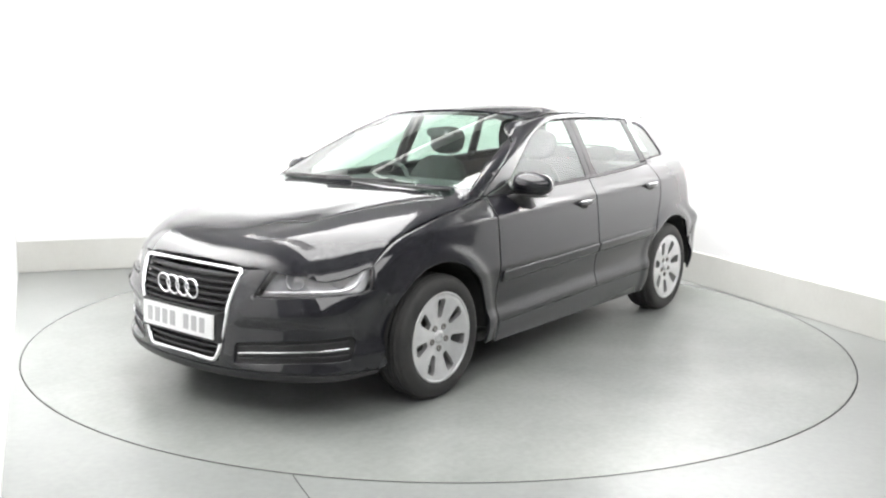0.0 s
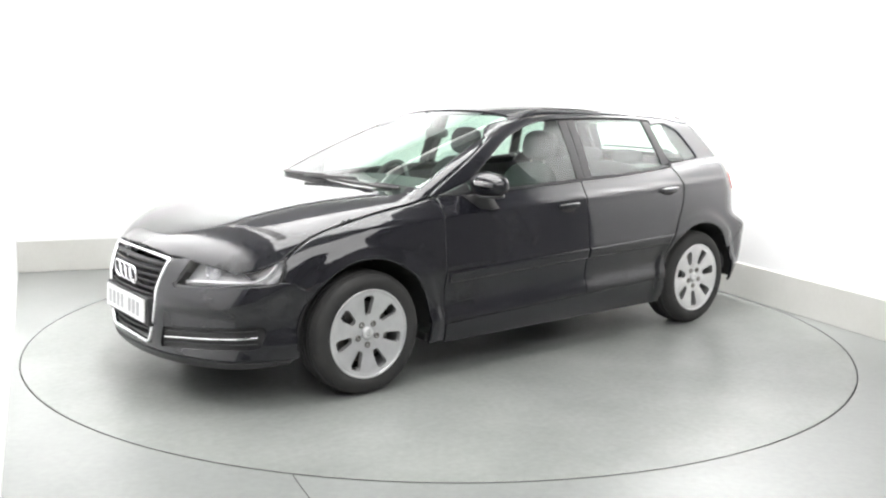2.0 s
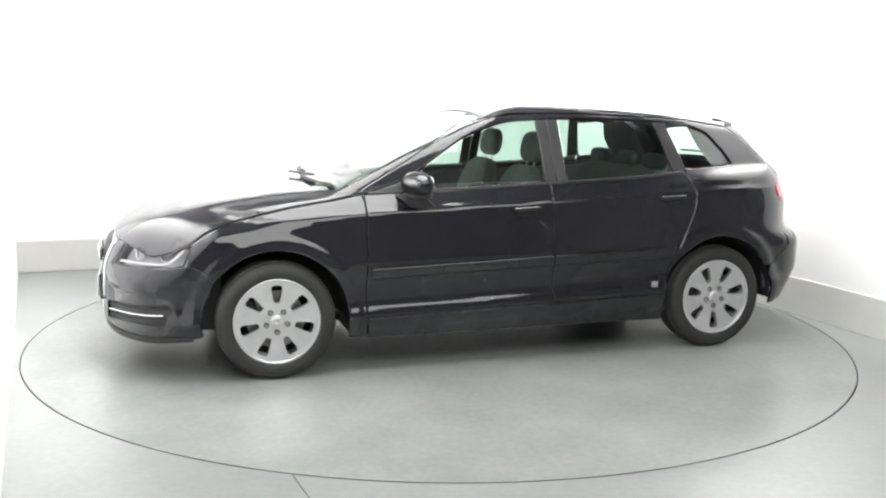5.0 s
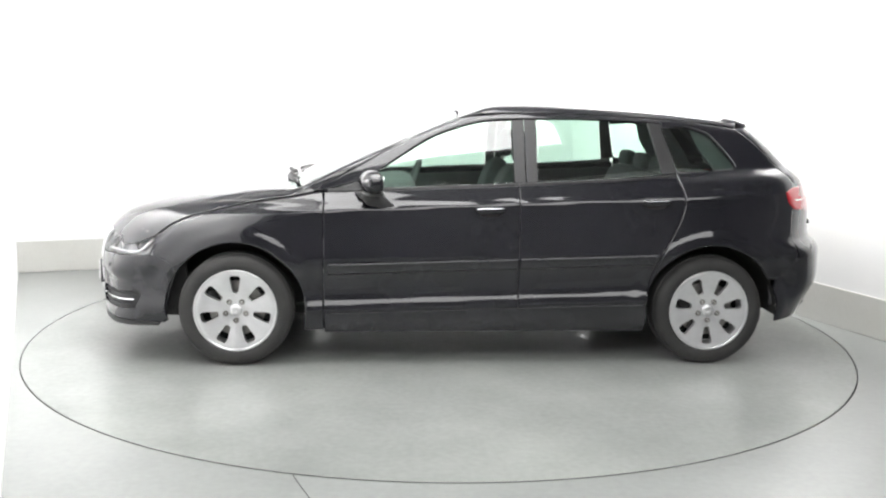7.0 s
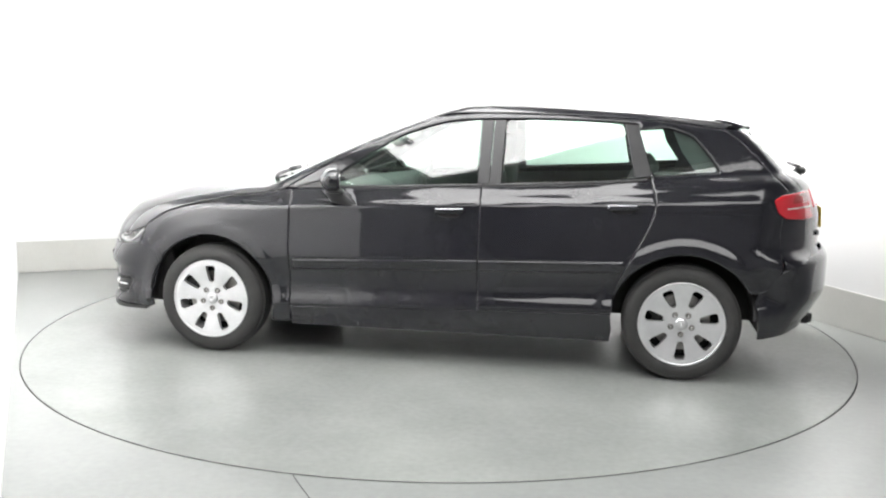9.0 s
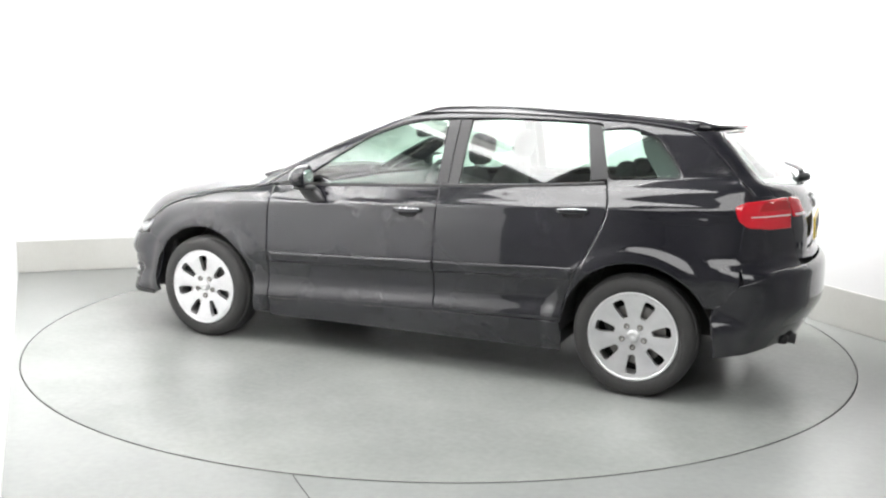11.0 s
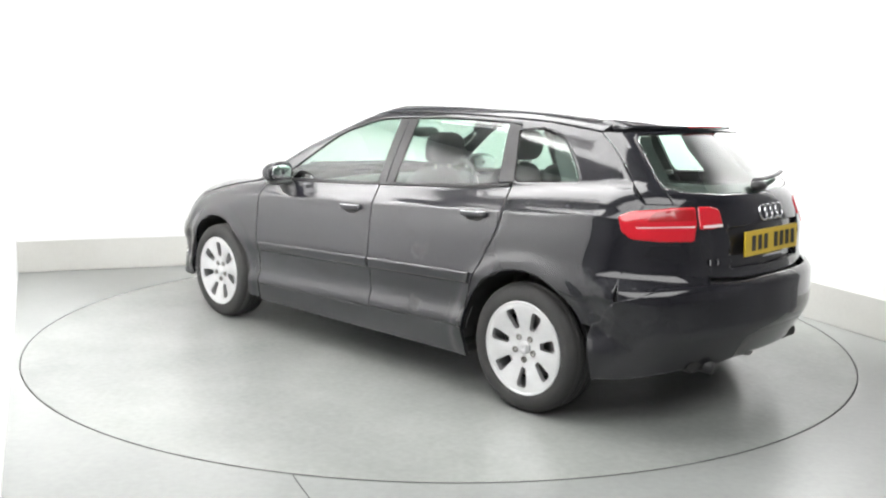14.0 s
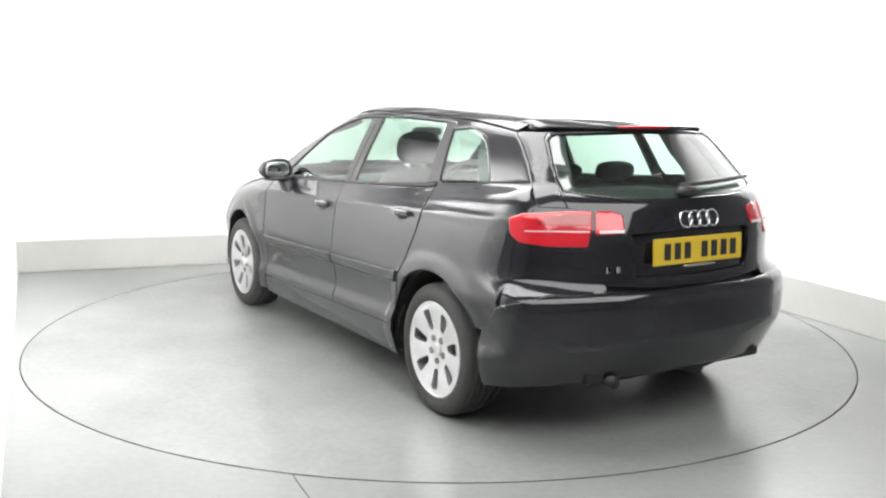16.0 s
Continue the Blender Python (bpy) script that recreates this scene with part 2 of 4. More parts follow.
# the turntable disc
disc = new("turntable")
disc.location = (*TURN, 0)
tagged(disc, "round grey-green turntable plate flush with the floor", "turntable")
bm = bmesh.new()
lathe(bm, [(0.3, -0.05), (RADIUS - 0.005, -0.05), (RADIUS - 0.004, -0.004), (RADIUS - 0.006, 0.0), (1.6, 0.0), (0.8, 0.0), (0.3, 0.0)], 160, "z")
top = [v for v in bm.verts if abs(v.co.z) < 1e-6 and v.co.length < 0.31]
top.sort(key=lambda v: math.atan2(v.co.y, v.co.x))
bm.faces.new(top)
part("plate", bm, DISC, disc, "grey-green painted plate")
bm = bmesh.new()
lathe(bm, [(RADIUS - 0.0065, 0.0), (RADIUS - 0.003, 0.0), (RADIUS - 0.003, 0.0012), (RADIUS - 0.0065, 0.0012)], 160, "z")
part("edge_trim", bm, GROOVE, disc, "thin dark edge seal of the turntable")


# ---- the car's outer form: x ahead, y to its left, z up; half widths and heights in metres ----
def curve(x, xs, ys):
    """Smooth interpolation through given heights."""
    xs, ys = np.asarray(xs, float), np.asarray(ys, float)
    m = np.gradient(ys, xs)
    x = np.clip(x, xs[0], xs[-1])
    i = np.clip(np.searchsorted(xs, x) - 1, 0, len(xs) - 2)
    h = xs[i + 1] - xs[i]
    t = (x - xs[i]) / h
    return (2 * t**3 - 3 * t**2 + 1) * ys[i] + (t**3 - 2 * t**2 + t) * h * m[i] + (3 * t**2 - 2 * t**3) * ys[i + 1] + (t**3 - t**2) * h * m[i + 1]


def smax(a, b, k):
    h = np.maximum(k - np.abs(a - b), 0) / k
    return np.maximum(a, b) + h * h * k * 0.25


def smin(a, b, k):
    return -smax(-a, -b, k)


def step(v):
    return 1 / (1 + np.exp(-np.clip(v, -30, 30)))


WX, WZ, WR = 1.289, 0.30, 0.305   # wheel places and tyre radius
ARCH = 0.370
BONNET = ([0.3, 0.85, 1.0, 1.2, 1.47, 1.64, 1.81, 1.98, 2.08, 2.2], [1.0, 0.987, 0.978, 0.962, 0.925, 0.891, 0.844, 0.778, 0.722, 0.65])
BELT = ([-2.2, -1.4, -0.96, -0.18, 0.62, 0.9], [1.075, 1.06, 1.02, 0.978, 0.945, 0.935])
FLANK = ([0.10, 0.18, 0.25, 0.30, 0.345, 0.405, 0.43, 0.50, 0.6, 0.64, 0.7, 0.8, 0.9, 1.0, 1.1], [0.790, 0.828, 0.851, 0.859, 0.861, 0.842, 0.841, 0.8475, 0.869, 0.866, 0.860, 0.849, 0.829, 0.796, 0.755])
ROOF = ([-2.0, -1.68, -1.325, -0.79, -0.36, 0.09, 0.3, 0.6], [1.27, 1.334, 1.373, 1.406, 1.419, 1.406, 1.383, 1.31])


def ys(x, z):
    w = curve(z + 0.034 * np.clip(x, -0.95, 0.95) * step((0.62 - z) / 0.05), *FLANK)
    w = w - 0.075 * np.maximum(x - 0.9, 0) ** 2 - (0.045 + 0.04 * step((z - 0.72) / 0.03)) * np.maximum(-x - 1.0, 0) ** 2
    line = 0.872 + (0.45 - x) * 0.042
    w = w - 0.009 * step((z - line) / 0.006) + 0.004 * np.exp(-(((z - line + 0.015) / 0.02) ** 2))
    for cx in (WX, -WX):
        r = np.sqrt((x - cx) ** 2 + (z - WZ) ** 2)
        w = w + 0.013 * step((0.436 - r) / 0.011) * step((z - 0.16) / 0.04)
    return w


def zt(x, y):
    crown = 0.17 + 0.20 * np.maximum(x - 0.87, 0)
    hood = curve(x, *BONNET) - crown * np.minimum(np.abs(y), 0.9) ** 4 + 0.007 * step((np.abs(y) - 0.56 + 0.20 * (x - 1.0)) / 0.02) * step((1.75 - x) / 0.09)
    deck = curve(x, *BELT)
    return np.where(x > 0.9, hood, np.where(x < 0.6, deck, deck + (hood - deck) * ((x - 0.6) / 0.3)))


def xf(y, z):
    y2 = y * y
    return 2.162 - (0.29 + 1.0 * np.maximum(z - 0.5, 0)) * y2 - 0.23 * y2 * y2 - 0.9 * np.maximum(z - 0.5, 0) ** 2 - 2.0 * np.maximum(0.30 - z, 0) ** 2 - 0.026 * step((0.455 - z) / 0.006) * step((np.abs(y) - 0.37) / 0.02) * step((z - 0.262) / 0.008)


def xr(y, z):
    y2 = y * y
    base = 2.058 - 0.24 * y2 - (0.22 + 0.24 * step((z - 0.68) / 0.02)) * y2 * y2 - 0.35 * np.maximum(z - 0.85, 0)
    bump = 0.055 * step((0.665 - z) / 0.012) + 0.012 * step((0.455 - z) / 0.006) - 0.55 * np.maximum(0.47 - z, 0)
    return -(base + bump)


def yg(x, z):
    return 0.772 - 0.44 * (z - 1.0) - 0.22 * (z - 1.0) ** 2 - 0.07 * np.maximum(-0.5 - x, 0) ** 2 - 0.10 * np.maximum(x - 0.2, 0) ** 2


def xw(y, z):
    return 0.99 - 2.05 * (z - 1.0) - 1.1 * np.maximum(z - 1.0, 0) ** 2 - 0.26 * y * y


def xg(y, z):
    return -(1.688 + (1.30 - z) * 1.04) + 0.38 * y * y


def body(p):
    """Below zero inside the car's outer form."""
    x, y, z = p[:, 0], p[:, 1], p[:, 2]
    a = np.abs(y)
    low = smax(a - ys(x, z), (z - zt(x, y)) * 0.95, 0.10)
    low = smax(low, (x - xf(y, z)) * 0.9, 0.09)
    low = smax(low, (xr(y, z) - x) * 0.9, 0.09)
    top = smax((a - yg(x, z)) * 0.91, z - (curve(x, *ROOF) - 0.060 * y * y), 0.075)
    top = smax(top, (x - xw(y, z)) * 0.42, 0.035)
    top = smax(top, (xg(y, z) - x) * 0.66, 0.05)
    top = smax(top, (xr(y, z) - x) * 0.9, 0.04)
    top = np.maximum(top, 0.90 - z)
    return smin(low, top, 0.02)


def normals(p, e=1.5e-3):
    g = np.stack([body(p + d) - body(p - d) for d in np.eye(3) * e], 1)
    return g / np.maximum(np.linalg.norm(g, axis=1, keepdims=True), 1e-9)


def cast(start, way, reach):
    lo, hi = np.zeros(len(start)), np.full(len(start), reach)
    for _ in range(34):
        mid = (lo + hi) / 2
        out = body(start + way * mid[:, None]) > 0
        lo, hi = np.where(out, mid, lo), np.where(out, hi, mid)
    return start + way * hi[:, None]


def onto(q, how):
    """Lay plan points on the form: from the side (x, z), the top (x, y), the front or rear (y, z), or round a corner (angle, z)."""
    q = np.asarray(q, float)
    n = len(q)
    o, one = np.zeros(n), np.ones(n)
    if how == "side":
        return cast(np.stack([q[:, 0], one * 1.3, q[:, 1]], 1), np.tile([0, -1.0, 0], (n, 1)), 1.3)
    if how == "top":
        return cast(np.stack([q[:, 0], q[:, 1], one * 1.8], 1), np.tile([0, 0, -1.0], (n, 1)), 1.3)
    if how == "front":
        return cast(np.stack([one * 2.8, q[:, 0], q[:, 1]], 1), np.tile([-1.0, 0, 0], (n, 1)), 2.8)
    if how == "rear":
        return cast(np.stack([-one * 2.8, q[:, 0], q[:, 1]], 1), np.tile([1.0, 0, 0], (n, 1)), 2.8)
    sgn = 1.0 if how == "nose" else -1.0
    way = np.stack([sgn * np.cos(q[:, 0]), np.sin(q[:, 0]), o], 1)
    base = np.stack([one * 1.2 * sgn, o, q[:, 1]], 1)
    return cast(base + way * 1.6, -way, 1.6)


def corner(x, y):
    """The angle at which a corner panel sees the plan point (x, y)."""
    return math.atan2(y, abs(x) - 1.2)


def pip(q, poly):
    x, y = q[:, 0], q[:, 1]
    inside = np.zeros(len(q), bool)
    for (x0, y0), (x1, y1) in zip(poly, np.roll(poly, -1, 0)):
        hit = (y0 > y) != (y1 > y)
        inside ^= hit & (x < (x1 - x0) * (y - y0) / ((y1 - y0) or 1e-12) + x0)
    return inside


def edge_gap(q, poly):
    best = np.full(len(q), 9.0)
    for a, b in zip(poly, np.roll(poly, -1, 0)):
        d = b - a
        t = np.clip(((q - a) @ d) / max(d @ d, 1e-12), 0, 1)
        best = np.minimum(best, np.linalg.norm(q - a - t[:, None] * d, axis=1))
    return best


def inset(poly, g):
    a = poly - np.roll(poly, 1, 0)
    b = np.roll(poly, -1, 0) - poly
    na = np.stack([-a[:, 1], a[:, 0]], 1) / np.maximum(np.linalg.norm(a, axis=1, keepdims=True), 1e-9)
    nb = np.stack([-b[:, 1], b[:, 0]], 1) / np.maximum(np.linalg.norm(b, axis=1, keepdims=True), 1e-9)
    m = na + nb
    m /= np.maximum((m * m).sum(1, keepdims=True) / 2, 0.5)
    area = 0.5 * np.sum(poly[:, 0] * np.roll(poly[:, 1], -1) - np.roll(poly[:, 0], -1) * poly[:, 1])
    return poly + m * g * (1 if area > 0 else -1)


def resample(poly, pitch):
    out = []
    for a, b in zip(poly, np.roll(poly, -1, 0)):
        k = max(1, int(round(np.linalg.norm(b - a) / pitch)))
        out += [a + (b - a) * i / k for i in range(k)]
    return np.array(out)


def panel(name, outline, how, mat, parent, pitch=0.028, gap=0.0022, proud=0.0, thick=0.014, chamfer=0.004, mirror=False, label="", back=False, holes=()):
    """A shell piece laid on the form inside an outline, with a turned-in edge. mirror: the same on the car's other side."""
    poly = inset(np.asarray(outline, float), gap)
    cuts = [inset(np.asarray(h, float), -gap) for h in holes]
    rims = [resample(poly, pitch)] + [resample(h, pitch) for h in cuts]
    inners = [inset(r, chamfer if k == 0 else -chamfer) for k, r in enumerate(rims)]

    def free(q, far):
        q = q[pip(q, poly)]
        q = q[edge_gap(q, poly) > far]
        for h in cuts:
            q = q[~pip(q, h)]
            q = q[edge_gap(q, h) > far]
        return q

    lo, hi = poly.min(0), poly.max(0)
    gx, gy = np.meshgrid(np.arange(lo[0], hi[0], pitch), np.arange(lo[1], hi[1], pitch))
    q = np.stack([gx.ravel(), gy.ravel()], 1)
    q[:, 0] += (np.round((q[:, 1] - lo[1]) / pitch) % 2) * pitch * 0.5
    q = free(q, chamfer + pitch * 0.4) if len(q) else q
    second = free(np.concatenate(inners), chamfer * 0.6)
    pts = np.concatenate(rims + [second, q])
    links, at = [], 0
    spans = []
    for r in rims:
        links += [(at + k, at + (k + 1) % len(r)) for k in range(len(r))]
        spans.append((at, at + len(r)))
        at += len(r)
    res = delaunay_2d_cdt([Vector(v) for v in pts], links, [], 1, 1e-6)
    v2 = np.array([tuple(v) for v in res[0]])
    tri = [tuple(f) for f in res[2]]
    if cuts:
        mid = np.array([v2[list(f)].mean(0) for f in tri])
        keep = np.ones(len(tri), bool)
        for h in cuts:
            keep &= ~pip(mid, h)
        tri = [f for f, k in zip(tri, keep) if k]
    origin = [min(o) if o else -1 for o in res[3]]
    P = onto(v2, how)
    N = normals(P)
    P = P + N * proud
    NN = N.copy()
    loops = []
    for (s0, s1), r_in in zip(spans, inners):
        order = [i for _, i in sorted((o, i) for i, o in enumerate(origin) if s0 <= o < s1)]
        rp = P[order]
        d = np.roll(rp, -1, 0) - np.roll(rp, 1, 0)
        out = np.cross(d, N[order])
        out /= np.maximum(np.linalg.norm(out, axis=1, keepdims=True), 1e-9)
        nb = onto(r_in[[origin[i] - s0 for i in order]], how) + N[order] * proud
        out[np.sum((rp - nb) * out, 1) < 0] *= -1
        NN[order] = N[order] + 0.9 * out
        loops.append((order, out))
    for order, out in loops:
        P[order] -= N[order] * min(0.0012, chamfer * 0.35)
    NN /= np.linalg.norm(NN, axis=1, keepdims=True)
    verts, faces, nn = list(P), list(tri), list(NN)
    for order, out in loops:
        a0 = len(verts)
        verts += list(P[order])
        nn += list(out)
        b0 = len(verts)
        verts += list(P[order] - N[order] * thick)
        nn += list(out)
        k = len(order)
        for i in range(k):
            j = (i + 1) % k
            faces.append((a0 + i, a0 + j, b0 + j, b0 + i))
    if back:
        c0 = len(verts)
        verts += list(P - N * thick)
        nn += list(-N)
        faces += [tuple(c0 + i for i in f[::-1]) for f in tri]
    verts, nn = np.array(verts), np.array(nn)
    # wind every face with its normal
    fixed = []
    for f in faces:
        g = np.cross(verts[f[1]] - verts[f[0]], verts[f[2]] - verts[f[0]])
        fixed.append(f if g @ nn[f[0]] >= 0 else f[::-1])
    made = []
    for side in ((1, -1) if mirror else (1,)):
        s = np.array([1, side, 1.0])
        me = bpy.data.meshes.new(name)
        me.from_pydata((verts * s).tolist(), [], fixed if side == 1 else [f[::-1] for f in fixed])
        me.polygons.foreach_set("use_smooth", [True] * len(me.polygons))
        me.normals_split_custom_set_from_vertices((nn * s).tolist())
        up = parent[0 if side == 1 else 1] if isinstance(parent, (list, tuple)) else parent
        made.append(link(name, me, mat, up, label))
    return made if mirror else made[0]


def arc(cx, cz, r, a0, a1, n=14):
    return [(cx + r * math.cos(radians(a0 + (a1 - a0) * k / (n - 1))), cz + r * math.sin(radians(a0 + (a1 - a0) * k / (n - 1)))) for k in range(n)]


def spline(pts, n=6, closed=False):
    """A smooth line through the points."""
    p = [np.array(v, float) for v in pts]
    out = []
    m = len(p)
    for i in range(m if closed else m - 1):
        a = p[(i - 1) % m] if closed or i else 2 * p[0] - p[1]
        b, c = p[i], p[(i + 1) % m]
        d = p[(i + 2) % m] if closed or i < m - 2 else 2 * p[-1] - p[-2]
        for k in range(n):
            t = k / n
            out.append(tuple(0.5 * (2 * b + (c - a) * t + (2 * a - 5 * b + 4 * c - d) * t * t + (3 * b - a - 3 * c + d) * t**3)))
    if not closed:
        out.append(tuple(p[-1]))
    return out


def rounded(pts, r, n=5):
    """A polygon with rounded corners."""
    out = []
    m = len(pts)
    for i in range(m):
        a, b, c = (np.array(pts[(i + k) % m], float) for k in (-1, 0, 1))
        u, v = a - b, c - b
        lu, lv = np.linalg.norm(u), np.linalg.norm(v)
        k = min(r, lu * 0.45, lv * 0.45)
        s, e = b + u / lu * k, b + v / lv * k
        for j in range(n + 1):
            t = j / n
            out.append(tuple((1 - t) ** 2 * s + 2 * t * (1 - t) * b + t * t * e))
    return out


car = new("car")
tagged(car, "black five-door hatchback car with silver alloy wheels, parked on the turntable", "car")

# side outlines, (x, z)
DOOR_F, DOOR_M = 0.822, -0.226
glass_low = lambda x: float(curve(np.array([x]), *BELT)[0]) + 0.002
TOPLINE = [(0.80, 0.945), (0.60, 1.010), (0.523, 1.055), (0.40, 1.135), (0.258, 1.222), (0.14, 1.270), (0.017, 1.306), (-0.14, 1.328), (-0.55, 1.338), (-0.95, 1.326), (-1.14, 1.306), (-1.25, 1.285), (-1.32, 1.25), (-1.40, 1.165), (-1.465, 1.075)]
topline = spline(TOPLINE, 4)


def top_between(x1, x0):
    return [p for p in topline if x0 < p[0] < x1]


def clean(pts):
    out = []
    for p in pts:
        if not out or np.hypot(p[0] - out[-1][0], p[1] - out[-1][1]) > 2e-4:
            out.append(p)
    if np.hypot(out[0][0] - out[-1][0], out[0][1] - out[-1][1]) < 2e-4:
        out.pop()
    return out


def mirrored(half):
    return clean(half + [(a, -b) for a, b in half[::-1]])


def across(half):
    """The same for outlines whose first coordinate runs across the car."""
    return clean(half + [(-a, b) for a, b in half[::-1]])


# bonnet, in plan (x, y)
bonnet_side = spline([(1.72, 0.782), (1.6, 0.778), (1.4, 0.770), (1.0, 0.762), (0.875, 0.760)], 5)
bonnet_nose = [(2.087, 0.0), (2.084, 0.17)] + spline([(2.066, 0.33), (2.005, 0.50), (1.92, 0.655), (1.86, 0.715), (1.80, 0.752), (1.72, 0.782)], 4)
bonnet = mirrored(bonnet_nose + bonnet_side + [(0.915, 0.60), (0.965, 0.35), (0.985, 0.0)])
panel("bonnet", bonnet, "top", PAINT, car, pitch=0.03, label="glossy black bonnet with raised side creases")
edge3 = onto(bonnet_side, "top")
nose3 = onto(bonnet_nose, "top")

# wings
fender = [(DOOR_F, 0.20), (0.925, 0.20)] + [p for p in arc(WX, WZ, ARCH, 196, 30, 24) if p[1] > 0.2]
fender += [(1.612, 0.482), (1.63, 0.555), (1.725, 0.60), (1.70, 0.70), (1.712, 0.728)] + [(v[0], v[2] - 0.001) for v in edge3] + [(DOOR_F + 0.01, 0.937), (DOOR_F, 0.9)]
fenders = panel("front_wing", clean(fender), "side", PAINT, car, pitch=0.019, chamfer=0.008, mirror=True, label="glossy black front wing with flared wheel arch")

# doors
low_line = lambda x: 0.318 - 0.03 * x
door_f = [(DOOR_F, low_line(0.82)), (DOOR_F, 0.62), (DOOR_F, 0.937)] + [(x, glass_low(x)) for x in (0.62, 0.4, 0.2, 0.0, DOOR_M)] + [(DOOR_M, 0.75), (DOOR_M, low_line(DOOR_M))]
doors_f = panel("front_door", door_f, "side", PAINT, car, pitch=0.021, mirror=True, label="glossy black front door")
rear_cut = spline([(-1.105, 1.032), (-1.13, 0.93), (-1.11, 0.83), (-1.05, 0.70), (-0.985, 0.58), (-0.945, 0.47), (-0.925, low_line(-0.92))], 4)
door_r = [(DOOR_M, low_line(DOOR_M)), (DOOR_M, 0.75)] + [(x, glass_low(x)) for x in (DOOR_M, -0.4, -0.7, -0.9)] + rear_cut
doors_r = panel("rear_door", clean(door_r), "side", PAINT, car, pitch=0.021, mirror=True, label="glossy black rear door")
sills = panel("sill", [(0.818, 0.185), (0.818, low_line(0.82)), (-0.925, low_line(-0.92)), (-0.935, 0.26), (-0.925, 0.185)], "side", PAINT, car, mirror=True, label="glossy black side sill")

# quarter panel with the roof frame above the doors
quarter = rear_cut + [p for p in arc(-WX, WZ, ARCH, 4, 151, 26)]
quarter += [(-1.645, 0.478), (-1.69, 0.465), (-1.735, 0.50), (-1.752, 0.56), (-1.772, 0.60), (-1.762, 0.80), (-1.775, 0.92), (-1.80, 1.005)]
REAR_EDGE = [(-1.80, 1.005), (-1.725, 1.075), (-1.642, 1.165), (-1.565, 1.237), (-1.48, 1.298)]
ROOF_EDGE = [(-1.48, 1.298), (-1.2, 1.336), (-0.9, 1.353), (-0.6, 1.364), (-0.2, 1.366), (0.05, 1.345)]
POST_EDGE = spline([(0.05, 1.347), (0.22, 1.300), (0.40, 1.214), (0.60, 1.098), (0.80, 0.985), (0.865, 0.942)], 4)
quarter += REAR_EDGE[1:] + ROOF_EDGE[1:] + POST_EDGE[1:]
rear3, roof3, post3 = onto(REAR_EDGE, "side"), onto(ROOF_EDGE, "side"), onto(POST_EDGE, "side")
quarter += [(0.81, 0.942)] + top_between(0.795, -1.05) + [(-1.035, 1.318)]
win_q = rounded([(-1.03, 1.318), (-1.20, 1.300), (-1.315, 1.262), (-1.395, 1.17), (-1.462, 1.078), (-1.112, 1.054)], 0.03, 4)
quarter += [p for p in win_q if not (p[0] > -1.11 and p[1] > 1.3)]
quarters = panel("quarter_panel", clean(quarter), "side", PAINT, car, pitch=0.019, chamfer=0.008, mirror=True, label="glossy black rear quarter panel with roof pillar")


def corner_line(pts):
    """Plan places (x, y, z) as angle and height for a corner panel."""
    return [(corner(x, y), z) for x, y, z in pts]


rear_corner = corner_line([(-1.768, 0.806, 0.58), (-1.90, 0.683, 0.645), (-2.01, 0.462, 0.650), (-2.01, 0.470, 0.72), (-1.985, 0.515, 0.838), (-1.975, 0.53, 0.92), (-1.945, 0.535, 1.0), (-1.80, 0.715, 1.003), (-1.775, 0.765, 0.92), (-1.762, 0.79, 0.80)])
panel("rear_corner", rear_corner, "tail", PAINT, quarters, gap=-0.002, proud=-0.0008, chamfer=0.003, mirror=True)


# glass, pillar trims, seals and strips
def side_pane(name, pts, parent, label):
    return panel(name, clean(pts), "side", GLASS, parent, pitch=0.05, gap=0.002, proud=-0.006, thick=0.004, chamfer=0.003, mirror=True, label=label)


pane_f = [(0.775, 0.952)] + top_between(0.77, -0.19) + [(-0.195, 1.329), (-0.20, glass_low(-0.2) + 0.012)] + [(x, glass_low(x) + 0.012) for x in (0.0, 0.2, 0.4, 0.6)]
panes_f = side_pane("front_window", pane_f, doors_f, "green-tinted front door window")
pane_r = [(-0.335, 1.332)] + top_between(-0.34, -0.955) + [(-0.96, 1.326), (-1.02, 1.045), (-0.8, glass_low(-0.8) + 0.012), (-0.6, glass_low(-0.6) + 0.012), (-0.33, glass_low(-0.33) + 0.012)]
panes_r = side_pane("rear_window", pane_r, doors_r, "green-tinted rear door window")
pane_q = rounded([(-1.04, 1.312), (-1.20, 1.295), (-1.31, 1.257), (-1.388, 1.17), (-1.452, 1.083), (-1.112, 1.060)], 0.03, 4)
panes_q = side_pane("quarter_window", pane_q, quarters, "small green-tinted rear quarter window")
panel("pillar_trim", [(-0.197, 1.329), (-0.265, 1.332), (-0.265, glass_low(-0.265) + 0.012), (-0.202, glass_low(-0.2) + 0.012)], "side", BLACK, doors_f, pitch=0.04, gap=0.0015, proud=-0.003, mirror=True, label="satin black door pillar trim")
panel("pillar_trim", [(-0.267, 1.332), (-0.333, 1.333), (-0.328, glass_low(-0.33) + 0.012), (-0.267, glass_low(-0.267) + 0.012)], "side", BLACK, doors_r, pitch=0.04, gap=0.0015, proud=-0.003, mirror=True, label="satin black door pillar trim")
panel("pillar_trim", [(-0.962, 1.326), (-1.033, 1.318), (-1.11, 1.056), (-1.022, 1.045)], "side", BLACK, doors_r, pitch=0.04, gap=0.001, proud=-0.003, mirror=True, label="satin black door pillar trim")
panel("mirror_corner_trim", clean([(0.79, 0.947), (0.70, 0.972), (0.615, 1.003), (0.60, 0.96)]), "side", BLACK, doors_f, pitch=0.03, gap=0.001, proud=0.003, mirror=True, label="black corner trim behind the mirror")
